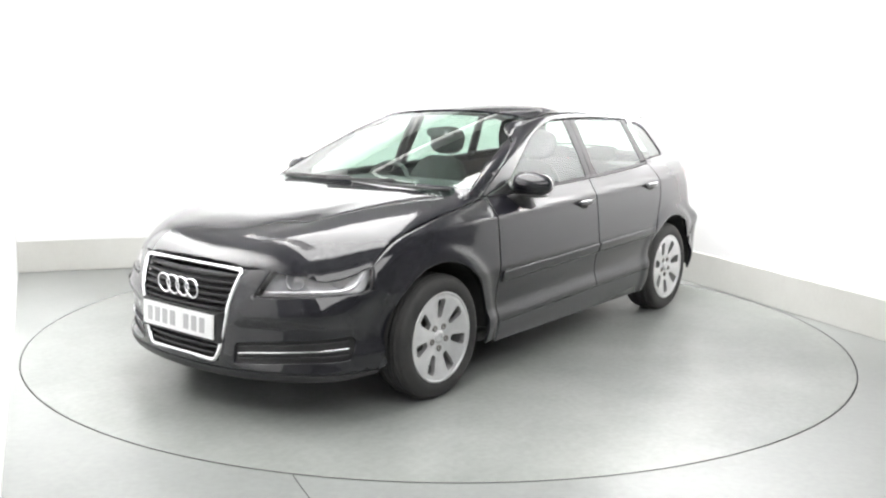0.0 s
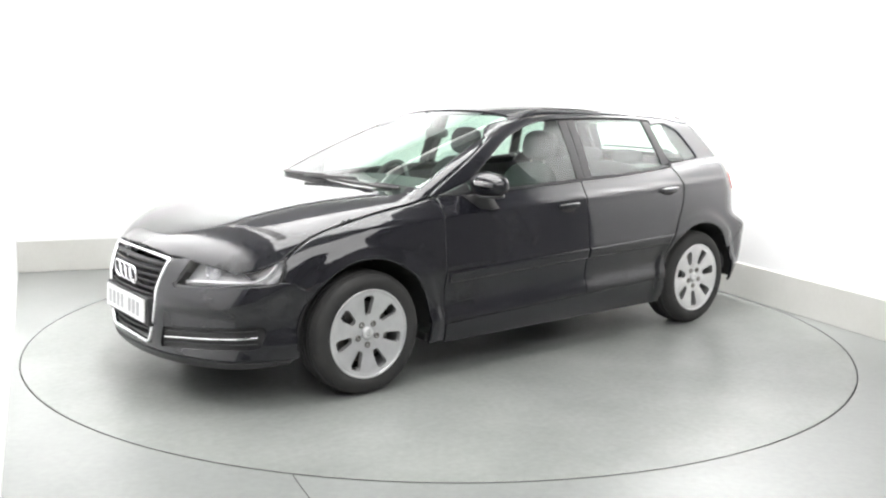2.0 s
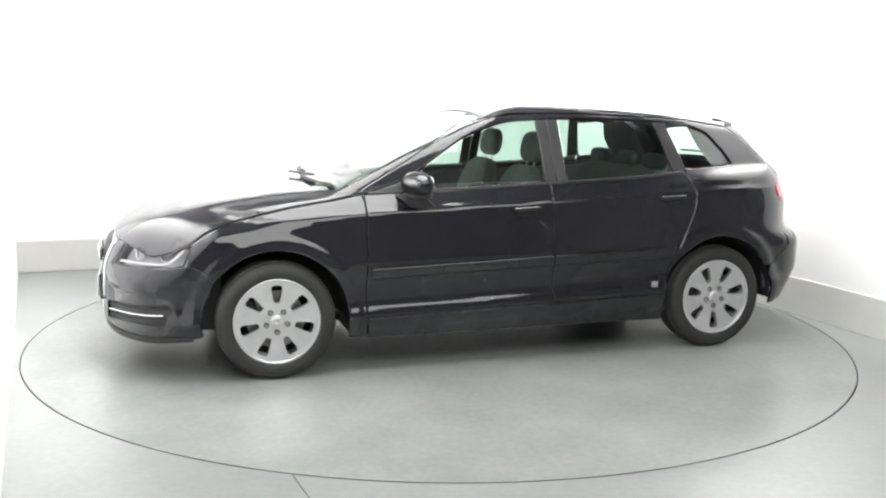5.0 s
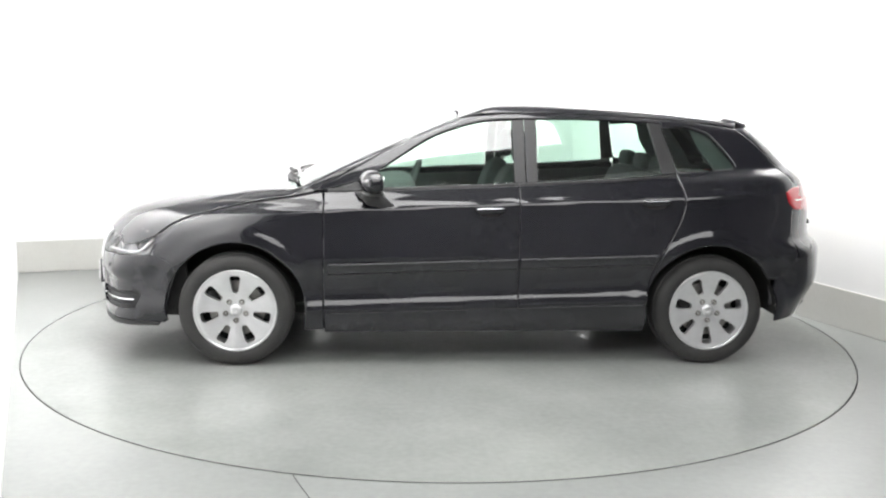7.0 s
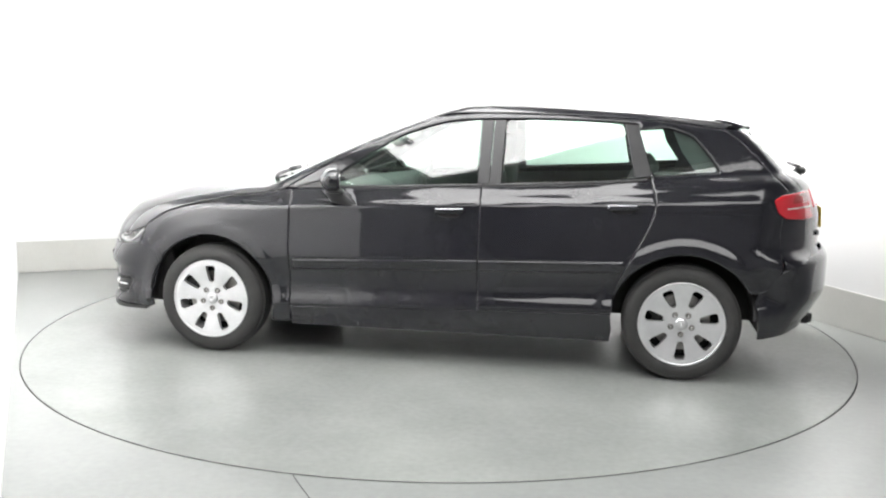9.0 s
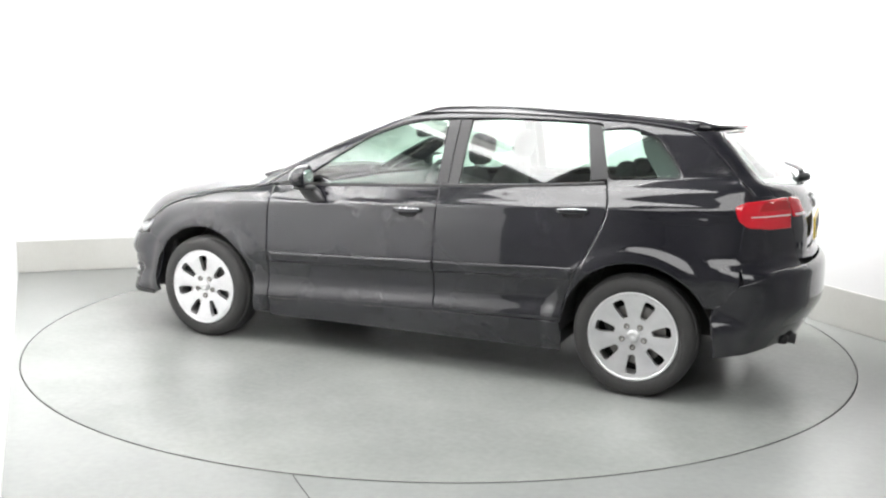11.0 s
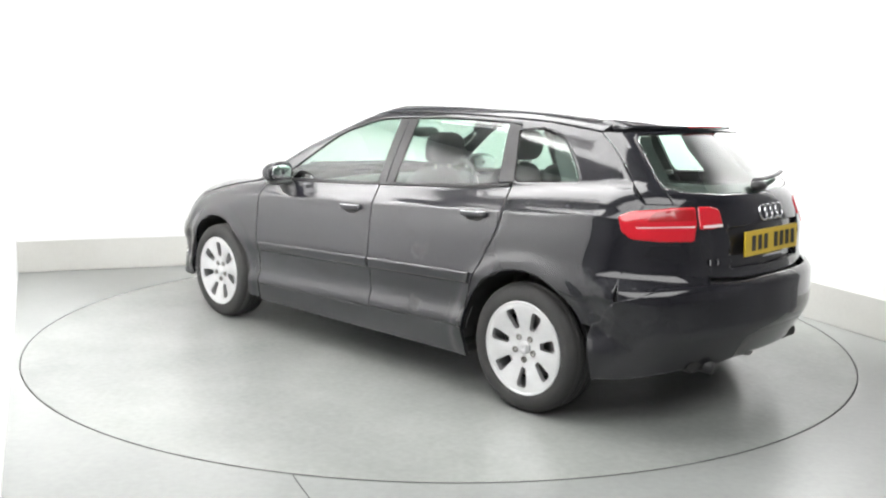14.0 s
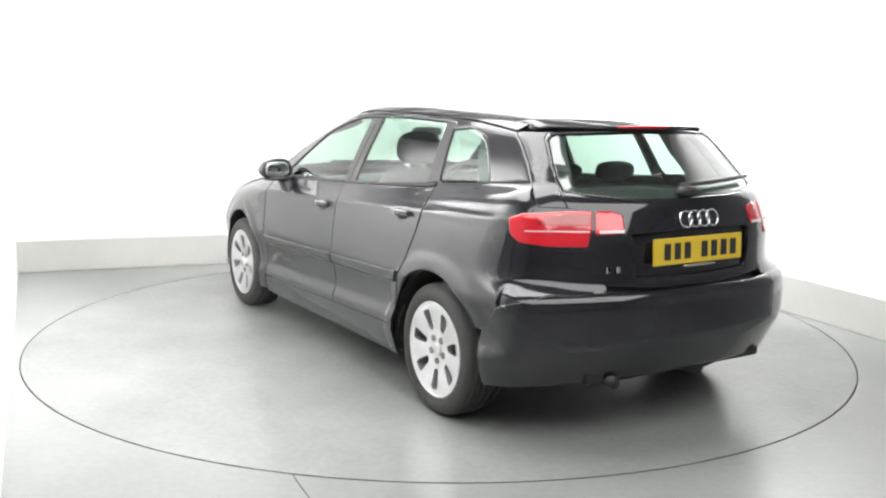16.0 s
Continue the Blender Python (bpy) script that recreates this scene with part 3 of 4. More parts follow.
for x0, x1, up in ((0.80, DOOR_M + 0.003, doors_f), (DOOR_M - 0.003, -1.09, doors_r)):
    xs = np.linspace(x0, x1, 8)
    panel("window_seal", [(x, glass_low(x) - 0.001) for x in xs] + [(x, glass_low(x) + 0.011) for x in xs[::-1]], "side", BLACK, up, pitch=0.05, gap=0.0, proud=0.003, thick=0.012, mirror=True, label="black rubber window seal")
rub = lambda x: 0.560 - 0.034 * x
for x0, x1, up in ((0.80, DOOR_M + 0.004, doors_f), (DOOR_M - 0.004, -0.965, doors_r)):
    panel("rub_strip", rounded([(x0, rub(x0) - 0.028), (x0, rub(x0) + 0.03), (x1 - (0.02 if up is doors_r else 0), rub(x1) + 0.03), (x1, rub(x1) - 0.028)], 0.005, 2), "side", PAINT, up, pitch=0.04, gap=0.0, proud=0.012, thick=0.014, chamfer=0.013, mirror=True, label="black rub strip along the door")


def side_y(x, z):
    return float(onto([(x, z)], "side")[0][1])


def handle(door, x, z, sy):
    """A pull handle with its bright top; a dark pad stands for the shaded scoop."""
    y = side_y(x, z)
    grip = pillow(0.082, 0.013, 0.017, 3.4, 24, 10)
    part("handle", moved(grip, pose(x, (y + 0.012) * sy, z, 0, 2.0, 0)), PAINT, door, "black door handle", True)
    part("handle_trim", moved(pillow(0.078, 0.003, 0.0028, 3.0, 20, 8), pose(x, (y + 0.0225) * sy, z + 0.010, 0, 2.0, 0)), CHROME, door, "bright chrome handle strip", True)
    # the scoop's shade, put on the door as a near-black pad
    scoop = pillow(0.062, 0.006, 0.025, 2.2, 24, 10)
    part("handle_scoop_shade", moved(scoop, pose(x, (y + 0.001) * sy, z - 0.026, 0, 2.0, 0)), DARK, door, "dark pad for the shade in the hollow under the handle", True)


for i, sy in ((0, 1), (1, -1)):
    handle(doors_f[i], -0.065, 0.852, sy)
    handle(doors_r[i], -0.965, 0.900, sy)


# door mirrors
def door_mirror(door, sy):
    shell = pillow(0.060, 0.110, 0.066, 2.9, 32, 18)
    for v in shell.verts:
        if v.co.x > 0:
            v.co.x *= 1.25 - 0.35 * abs(v.co.z) / 0.066
        else:
            v.co.x *= 0.55
        v.co.z *= 1.0 - 0.22 * max(0, v.co.y / 0.110)
    turn = 16 * sy
    put = pose(0.556, 0.880 * sy, 0.998, 0, 0, turn)
    if sy < 0:
        put = put @ Matrix.Scale(-1, 4, (0, 1, 0))
    part("mirror_shell", moved(shell, put), PAINT, door, "glossy black mirror housing", True)
    part("mirror_base", moved(pillow(0.055, 0.094, 0.012, 2.6, 28, 8), pose(0.560, 0.868 * sy, 0.941, 0, 0, turn)), BLACK, door, "satin black mirror underside", True)
    part("mirror_glass", moved(pillow(0.004, 0.086, 0.048, 2.8, 28, 10), pose(0.526, 0.880 * sy, 0.998, 0, 0, turn)), CHROME, door, "silvered mirror glass", True)
    # wedge-shaped arm from the door up to the mirror
    foot = bmesh.new()
    plan = [(0.665, 0.938), (0.585, 0.868), (0.50, 0.848), (0.435, 0.862), (0.50, 0.925), (0.555, 0.946)]
    rings_ = []
    for f in (0.0, 0.35, 0.75, 1.0):
        row = []
        for x, z in plan:
            yb = side_y(x, z) - 0.008
            xo, zo, yo = 0.575 + (x - 0.55) * 0.55, 0.938 + (z - 0.90) * 0.16, 0.855
            g = f * f
            row.append(foot.verts.new((x + (xo - x) * f, (yb + (yo - yb) * f) * sy, z + (zo - z) * (0.35 * f + 0.65 * g))))
        rings_.append(row)
    for r, q in zip(rings_, rings_[1:]):
        for j in range(6):
            foot.faces.new((r[j], r[(j + 1) % 6], q[(j + 1) % 6], q[j]))
    foot.faces.new(rings_[0])
    foot.faces.new(rings_[-1][::-1])
    part("mirror_arm", foot, BLACK, door, "satin black mirror arm on the door", True)


door_mirror(doors_f[0], 1)
door_mirror(doors_f[1], -1)

# roof, windscreen, tailgate
ws_top = [(0.0, 1.372), (0.25, 1.366), (0.42, 1.352), (0.50, 1.340)]
top3 = onto(ws_top, "front")
roof = mirrored([(v[0] - 0.004, v[1]) for v in top3] + [(v[0], v[1] - 0.001) for v in roof3[::-1]] + [(-1.54, 0.42), (-1.56, 0.0)])
roof_ob = panel("roof", roof, "top", PAINT, car, pitch=0.05, gap=0.001, label="glossy black roof skin")
ws_side = [(0.735, 0.935), (0.70, 1.02), (0.645, 1.12), (0.592, 1.23), (0.53, 1.325)]
ws = across([(0.0, 0.990), (0.35, 0.972), (0.60, 0.945)] + ws_side + ws_top[::-1])
panel("windscreen", ws, "front", GLASS, car, pitch=0.05, gap=0.002, proud=-0.003, thick=0.005, chamfer=0.003, label="clear laminated windscreen")
ws3 = onto(ws_side + [(0.50, 1.340)], "front")
strip = [(v[0], v[1]) for v in ws3] + [(v[0], v[1] - 0.0005) for v in post3]
panel("pillar", clean(strip), "top", PAINT, car, pitch=0.025, gap=0.0005, chamfer=0.003, mirror=True, label="glossy black windscreen pillar")
cowl = across([(0.0, 0.955), (0.4, 0.945), (0.70, 0.925), (0.735, 0.934), (0.60, 0.944), (0.35, 0.971), (0.0, 0.989)])
panel("cowl", cowl, "front", BLACK, car, pitch=0.05, gap=0.0, proud=-0.006, label="black plastic cowl under the windscreen")

glass_half = [(0.0, 1.035), (0.30, 1.040), (0.50, 1.055), (0.552, 1.075), (0.525, 1.17), (0.487, 1.265), (0.45, 1.290), (0.0, 1.302)]
GATE_SIDE = [(0.575, 1.004), (0.572, 1.06), (0.543, 1.17), (0.505, 1.268), (0.47, 1.298)]
gate_half = [(0.0, 0.677), (0.25, 0.680), (0.45, 0.692), (0.475, 0.74), (0.505, 0.84), (0.525, 0.93), (0.535, 0.985)] + GATE_SIDE + [(0.30, 1.312), (0.0, 1.318)]
hollow = across([(0.0, 0.718), (0.325, 0.724), (0.345, 0.898), (0.0, 0.911)])
gate = panel("tailgate", across(gate_half), "rear", PAINT, car, pitch=0.028, gap=0.0015, holes=[across(glass_half), hollow], label="glossy black tailgate")
gates = [gate, gate]
gate3 = onto(GATE_SIDE, "rear")
side_strip = corner_line([tuple(v) for v in gate3]) + corner_line([tuple(v) for v in rear3[::-1]])
panel("gate_side", clean(side_strip), "tail", PAINT, gate, pitch=0.025, gap=-0.0012, proud=-0.0006, thick=0.02, chamfer=0.003, mirror=True)
panel("plate_recess", hollow, "rear", PAINT, gate, pitch=0.05, gap=-0.004, proud=-0.022, label="hollow for the number plate")
panel("rear_screen", across(glass_half), "rear", GLASS, gate, pitch=0.05, gap=0.001, proud=-0.003, thick=0.004, chamfer=0.003, label="green-tinted rear window")
panel("rear_screen_band", across([(0.0, 1.037), (0.30, 1.042), (0.50, 1.057), (0.54, 1.075), (0.53, 1.10), (0.48, 1.085), (0.0, 1.078)]), "rear", BLACK, gate, pitch=0.05, gap=0.001, proud=-0.009, thick=0.004, label="black printed band of the rear window")

panel("rear_screen_edge", [(0.550, 1.077), (0.486, 1.263), (0.449, 1.288), (0.395, 1.286), (0.425, 1.25), (0.485, 1.10)], "rear", BLACK, gates, pitch=0.05, gap=0.001, proud=-0.010, thick=0.004, mirror=True, label="black printed edge of the rear window")

bm = bmesh.new()
rows = []
roof_z = lambda x, y: float(curve(np.array([x]), *ROOF)[0]) - 0.060 * y * y
for k in range(25):
    y = -0.50 + k / 24
    base = float(onto([(-1.42, y)], "top")[0][2])
    drop = roof_z(-1.42, y) - base
    xe = -1.69 + 0.50 * y * y
    mid = (xe - 1.42) / 2
    zm, ze = roof_z(mid, y) - drop + 0.004, roof_z(xe, y) - drop - 0.006
    prof = [(-1.40, base - 0.004), (-1.45, roof_z(-1.45, y) - drop + 0.004), (mid, zm), (xe + 0.012, ze), (xe, ze - 0.005), (xe + 0.004, ze - 0.016), (xe + 0.05, ze - 0.036), (-1.44, base - 0.06)]
    rows.append([bm.verts.new((u, y, v)) for u, v in prof])
for r, q in zip(rows, rows[1:]):
    for j in range(8):
        bm.faces.new((r[j], r[(j + 1) % 8], q[(j + 1) % 8], q[j]))
bm.faces.new(rows[0])
bm.faces.new(rows[-1][::-1])
part("roof_spoiler", bm, PAINT, gate, "glossy black roof spoiler over the rear window", True)
part("high_brake_light", moved(pillow(0.008, 0.16, 0.006, 4, 24, 8), pose(-1.687, 0, roof_z(-1.69, 0) - 0.011, 0, -12, 0)), RED, gate, "red high brake light in the spoiler", True)

# bumpers
nose_top = [(corner(v[0], v[1]), v[2] - 0.004) for v in nose3]
LAMP = [(2.091, 0.43, 0.566), (2.034, 0.482, 0.690), (1.985, 0.56, 0.703), (1.913, 0.652, 0.708), (1.82, 0.738, 0.722), (1.722, 0.787, 0.727), (1.705, 0.80, 0.705), (1.735, 0.806, 0.600), (1.79, 0.797, 0.590), (1.95, 0.655, 0.578)]
lamp_line = corner_line(LAMP)
GR_TOP, GR_LOW = (2.072, 0.352, 0.672), (2.118, 0.245, 0.262)
bump = corner_line([(2.135, 0.0, 0.228), (2.10, 0.40, 0.230), (2.0, 0.65, 0.236), (1.85, 0.76, 0.236), (1.66, 0.80, 0.232), (1.645, 0.82, 0.245), (1.657, 0.82, 0.30), (1.648, 0.83, 0.40), (1.612, 0.834, 0.482), (1.62, 0.835, 0.555), (1.70, 0.81, 0.60)])
bump += [lamp_line[7], lamp_line[8], lamp_line[9], lamp_line[0], lamp_line[1], nose_top[3], nose_top[2], corner_line([GR_TOP])[0]]
bump += corner_line([(2.10, 0.330, 0.58), (2.125, 0.262, 0.31), GR_LOW, (2.135, 0.0, 0.262)])
SLOT = [(2.108, 0.345, 0.352), (1.99, 0.66, 0.385), (1.83, 0.775, 0.398), (1.805, 0.787, 0.378), (1.83, 0.775, 0.300), (1.99, 0.66, 0.288), (2.112, 0.33, 0.262)]
slot_line = corner_line(SLOT)
slot_l = rounded(slot_line, 0.012, 3)
slot_r = [(-p, q) for p, q in slot_l][::-1]
bumper = panel("front_bumper", across(bump), "nose", PAINT, car, pitch=0.024, gap=0.002, holes=[slot_l, slot_r], label="glossy black front bumper")
bumpers = [bumper, bumper]
slots = panel("side_intake", slot_l, "nose", BLACK, bumpers, pitch=0.03, gap=-0.004, proud=-0.016, thick=0.004, chamfer=0.002, mirror=True, label="black lower side intake")
for k in range(3):
    f = lambda a, b, c: [a[i] + (b[i] - a[i]) * c for i in range(2)]
    lo_, hi_ = [slot_line[6], slot_line[5], slot_line[4]], [slot_line[0], slot_line[1], slot_line[2]]
    c = (0.2, 0.5, 0.8)[k]
    line = [f(a, b, c) for a, b in zip(lo_, hi_)]
    line = spline([f(line[0], line[1], 0.05), line[1], f(line[2], line[1], 0.05)], 6)
    w = 0.004 if k == 1 else 0.003
    strip = [(a, b - w) for a, b in line] + [(a, b + w) for a, b in line[::-1]]
    panel("intake_strip" if k == 1 else "intake_slat", strip, "nose", CHROME if k == 1 else BLACK, slots, pitch=0.03, gap=0.0, proud=0.002 if k == 1 else -0.002, thick=0.014, chamfer=0.002, mirror=True, label="thin chrome strip in the intake" if k == 1 else "")
lip = corner_line([(2.14, 0.0, 0.190), (2.09, 0.45, 0.195), (1.95, 0.70, 0.205), (1.70, 0.80, 0.215), (1.68, 0.80, 0.230), (1.85, 0.76, 0.234), (2.0, 0.65, 0.234), (2.10, 0.40, 0.228), (2.135, 0.0, 0.226)])
panel("bumper_lip", across(lip), "nose", BLACK, bumper, pitch=0.03, gap=0.0, proud=0.004, thick=0.03, label="black lip under the bumper")
panel("headlamp_washer", rounded(corner_line([(2.01, 0.60, 0.505), (1.985, 0.64, 0.505), (1.985, 0.64, 0.53), (2.01, 0.60, 0.53)]), 0.006, 3), "nose", PAINT, bumpers, pitch=0.02, proud=0.004, chamfer=0.003, mirror=True, label="headlamp washer cover")

rb = corner_line([(-2.135, 0.0, 0.668), (-2.07, 0.39, 0.662), (-2.01, 0.47, 0.664), (-1.90, 0.683, 0.658), (-1.757, 0.806, 0.600), (-1.722, 0.816, 0.555), (-1.70, 0.82, 0.50), (-1.665, 0.83, 0.487), (-1.648, 0.83, 0.43), (-1.658, 0.83, 0.34), (-1.668, 0.82, 0.250), (-1.80, 0.77, 0.262), (-1.99, 0.60, 0.285), (-2.09, 0.386, 0.300), (-2.138, 0.0, 0.310)])
rear_bumper = panel("rear_bumper", across(rb), "tail", PAINT, car, pitch=0.024, gap=-0.004, proud=0.002, chamfer=0.005, label="glossy black rear bumper")
rbump = [rear_bumper, rear_bumper]
for i, sy in ((0, 1), (1, -1)):
    bm = tube([(-1.70, 0.40 * sy, 0.27), (-1.93, 0.40 * sy, 0.288), (-2.012, 0.40 * sy, 0.280)] if i == 0 else [(-1.65, -0.22, 0.25), (-1.88, -0.22, 0.255)], 0.028 if i == 0 else 0.06, 14)
    part("exhaust_pipe" if i == 0 else "silencer", bm, BLACK, rbump[i], "short blackened tailpipe" if i == 0 else "dull steel exhaust silencer", True)

# lamps
SHELL = vary(material("grey_lamp_inside", (0.6, 0.6, 0.61), 0.3, 0.3), (0.30, 0.30, 0.31), (0.42, 0.42, 0.43), 12.0)
lamps = panel("headlight", rounded(lamp_line, 0.012, 3), "nose", SHELL, car, pitch=0.03, gap=0.003, proud=-0.060, thick=0.004, mirror=True, label="clear headlight with chrome reflectors")
panel("headlight_lens", rounded(lamp_line, 0.012, 3), "nose", CLEAR, lamps, pitch=0.03, gap=0.005, proud=-0.001, thick=0.003, mirror=True, label="clear plastic headlight cover")
for i, sy in ((0, 1), (1, -1)):
    pts = onto(rounded(lamp_line, 0.012, 3), "nose")
    pts = (pts - normals(pts) * 0.006) * np.array([1, sy, 1])
    part("headlight_seal", tube([tuple(p) for p in pts], 0.006, 6, True), BLACK, lamps[i], "black headlight edge", True)
    for (x, y, z, r) in ((1.945, 0.545, 0.630, 0.038), (1.822, 0.690, 0.650, 0.044)):
        bm = bmesh.new()
        lathe(bm, [(r, 0.0), (r + 0.004, 0.002), (r * 1.02, -0.006), (r * 0.8, -0.026), (r * 0.45, -0.040), (0.010, -0.046), (0.0095, -0.043), (r * 0.43, -0.036), (r * 0.78, -0.022), (r * 0.97, -0.004)], 32)
        turn = pose(x, y * sy, z, 0, 0, (-90 + 28) if sy > 0 else (-90 - 28))
        part("reflector", moved(bm, turn), CHROME, lamps[i], "round chrome headlight reflector", True)
        part("bulb_cap", moved(pillow(0.013, 0.02, 0.013, 2.2, 16, 8), turn @ pose(0, -0.028, 0)), ALLOY, lamps[i], "silver bulb cap", True)
    low = onto([corner_line([q])[0] for q in ((2.06, 0.47, 0.592), (1.95, 0.655, 0.603), (1.83, 0.755, 0.612), (1.77, 0.785, 0.66), (1.745, 0.79, 0.705))], "nose")
    low = (low - normals(low) * 0.022) * np.array([1, sy, 1])
    bm = bmesh.new()
    sweep(bm, spline([tuple(p) for p in low], 5), [(-0.006, -0.007), (0.006, -0.007), (0.003, 0.006), (-0.006, 0.005)])
    part("light_blade", bm, ALLOY, lamps[i], "bright strip low in the headlight", True)

TAIL = [(-1.728, 0.768, 0.955), (-1.78, 0.735, 0.977), (-1.90, 0.60, 0.992), (-1.955, 0.505, 0.993), (-1.985, 0.525, 0.925), (-1.968, 0.535, 0.848), (-1.88, 0.67, 0.848), (-1.79, 0.755, 0.858), (-1.75, 0.775, 0.89)]
tails = panel("tail_light", rounded(corner_line(TAIL), 0.014, 3), "tail", RED, car, pitch=0.025, gap=0.002, proud=0.005, thick=0.008, chamfer=0.006, mirror=True, label="red tail light wrapping round the corner")
TAIL2 = [(-1.962, 0.499, 0.993), (-1.992, 0.43, 0.992), (-2.01, 0.385, 0.978), (-2.03, 0.385, 0.905), (-2.01, 0.45, 0.897), (-1.992, 0.518, 0.897)]
tails2 = panel("gate_light", rounded(corner_line(TAIL2), 0.012, 3), "tail", RED, gates, pitch=0.025, gap=0.002, proud=0.006, thick=0.008, chamfer=0.006, mirror=True, label="red inner tail light on the tailgate")
band = corner_line([(-1.80, 0.733, 0.905), (-1.90, 0.62, 0.908), (-1.975, 0.535, 0.907), (-1.975, 0.535, 0.913), (-1.90, 0.62, 0.913), (-1.80, 0.733, 0.909)])
panel("light_band", band, "tail", PALE, tails, pitch=0.03, gap=0.0, proud=0.0065, thick=0.005, chamfer=0.001, mirror=True, label="thin pale strip across the lamp")
band = corner_line([(-2.0, 0.50, 0.903), (-2.03, 0.392, 0.905), (-2.03, 0.392, 0.916), (-2.0, 0.50, 0.914)])
panel("reversing_light", band, "tail", PALE, tails2, pitch=0.03, gap=0.0, proud=0.0075, thick=0.005, chamfer=0.001, mirror=True, label="clear reversing light")
dark = corner_line([(-1.83, 0.70, 0.932), (-1.90, 0.61, 0.935), (-1.965, 0.52, 0.935), (-1.96, 0.52, 0.98), (-1.90, 0.60, 0.98), (-1.85, 0.67, 0.972)])
panel("lamp_chamber", rounded(dark, 0.01, 3), "tail", DEEPRED, tails, pitch=0.03, gap=0.0, proud=0.0058, thick=0.005, chamfer=0.002, mirror=True, label="deeper red lamp chamber")


# four linked rings
def rings(parent, centre, r, tilt, out, label):
    for k in range(4):
        y = (k - 1.5) * r * 1.56
        path = [(0.0, y + r * math.cos(a), r * math.sin(a)) for a in [2 * math.pi * j / 28 for j in range(28)]]
        bm = tube(path, r * 0.12, 8, True, Vector((1, 0, 0)))
        part("emblem_ring", moved(bm, pose(centre[0] + out * (0.0008 * k), centre[1], centre[2], 0, tilt, 0)), CHROME, parent, label, True)


# grille
grille = new("grille")
grille.parent = car
frame_pts = rounded([(0.352, 0.676), (0.325, 0.56), (0.262, 0.31), (0.235, 0.262), (-0.235, 0.262), (-0.262, 0.31), (-0.325, 0.56), (-0.352, 0.676)], 0.035, 5)
fp = onto(frame_pts, "front")
bm = bmesh.new()
sweep(bm, [tuple(v) for v in fp], [(-0.010, -0.012), (0.010, -0.012), (0.010, 0.004), (0.005, 0.009), (-0.006, 0.009), (-0.010, 0.004)], True, Vector((1, 0, 0)))
part("grille_frame", bm, CHROME, grille, "chrome frame of the deep front grille", True)
panel("grille_backing", across([(0.0, 0.27), (0.235, 0.27), (0.265, 0.33), (0.345, 0.67), (0.0, 0.67)]), "front", DARK, grille, pitch=0.06, proud=-0.07)
half_at = lambda z: float(np.interp(z, [0.262, 0.31, 0.56, 0.676], [0.235, 0.262, 0.325, 0.352])) - 0.006
for k in range(13):
    z = 0.292 + 0.0295 * k
    w = half_at(z)
    pts = onto([(w * (j / 5 - 1), z) for j in range(11)], "front")
    bm = bmesh.new()
    sweep(bm, [(p[0] - 0.020, p[1], p[2]) for p in pts], [(-0.014, -0.0075), (0.012, -0.005), (0.012, 0.004), (-0.014, 0.0075)])
    part("grille_slat", bm, BLACK, grille)
rings(grille, (2.160, 0.0, 0.574), 0.044, 6, 1, "chrome emblem ring on the grille")

# number plates, with bars for their characters
def number_plate(parent, x, z, face, tone, ahead, tilt):
    plate = part("number_plate", moved(box(-0.005, 0.005, -0.26, 0.26, -0.0555, 0.0555, 0.003), pose(x, 0, z, 0, tilt, 0)), face, parent, "white front number plate" if ahead > 0 else "yellow rear number plate")
    for k in range(7):
        y = (-0.218 + 0.058 * k + (0.042 if k > 3 else 0.0))
        part("plate_bar", moved(box(-0.0008, 0.0008, y - 0.004, y + 0.032, -0.034, 0.034, 0.0005), pose(x, 0, z, 0, tilt, 0) @ pose(0.0065 * ahead, 0, 0)), tone, plate)
    return plate


part("plate_holder", box(2.120, 2.160, -0.285, 0.285, 0.345, 0.485, 0.006), BLACK, grille, "black number plate holder")
number_plate(grille, 2.170, 0.418, WHITE, GREY, 1, -2)
rec = onto([(0.0, 0.825)], "rear")[0]
number_plate(gate, rec[0] + 0.006, 0.822, YELLOW, INK, -1, 3)
part("plate_lamp_strip", moved(pillow(0.008, 0.10, 0.006, 3, 20, 8), pose(rec[0] - 0.004, 0, 0.758)), CHROME, gate, "thin bright strip under the plate", True)
rr = onto([(0.0, 0.950)], "rear")[0]
rings(gate, (rr[0] - 0.006, -0.012, 0.950), 0.034, 14, -1, "chrome emblem ring on the tailgate")


for y in (0.445, 0.405):
    at = onto([(y, 0.757)], "rear")[0]
    part("badge_bar", moved(box(-0.002, 0.002, -0.014, 0.014, -0.0125, 0.0125, 0.001), pose(at[0] - 0.003, y, 0.757, 0, 4, 16)), CHROME, gate, "small chrome badge")


# washer-wiper of the rear window and the front wipers
def wiper(parent, a, b, r, how, lift, label):
    pts = onto([(a[0] + (b[0] - a[0]) * k / 6, a[1] + (b[1] - a[1]) * k / 6) for k in range(7)], how)
    n_ = normals(pts)
    path = [tuple(p + q * lift) for p, q in zip(pts, n_)]
    bm = bmesh.new()
    sweep(bm, path, [(-r, -0.006), (r, -0.006), (r * 0.6, 0.008), (-r * 0.6, 0.008)])
    return part("wiper", bm, BLACK, parent, label, True)


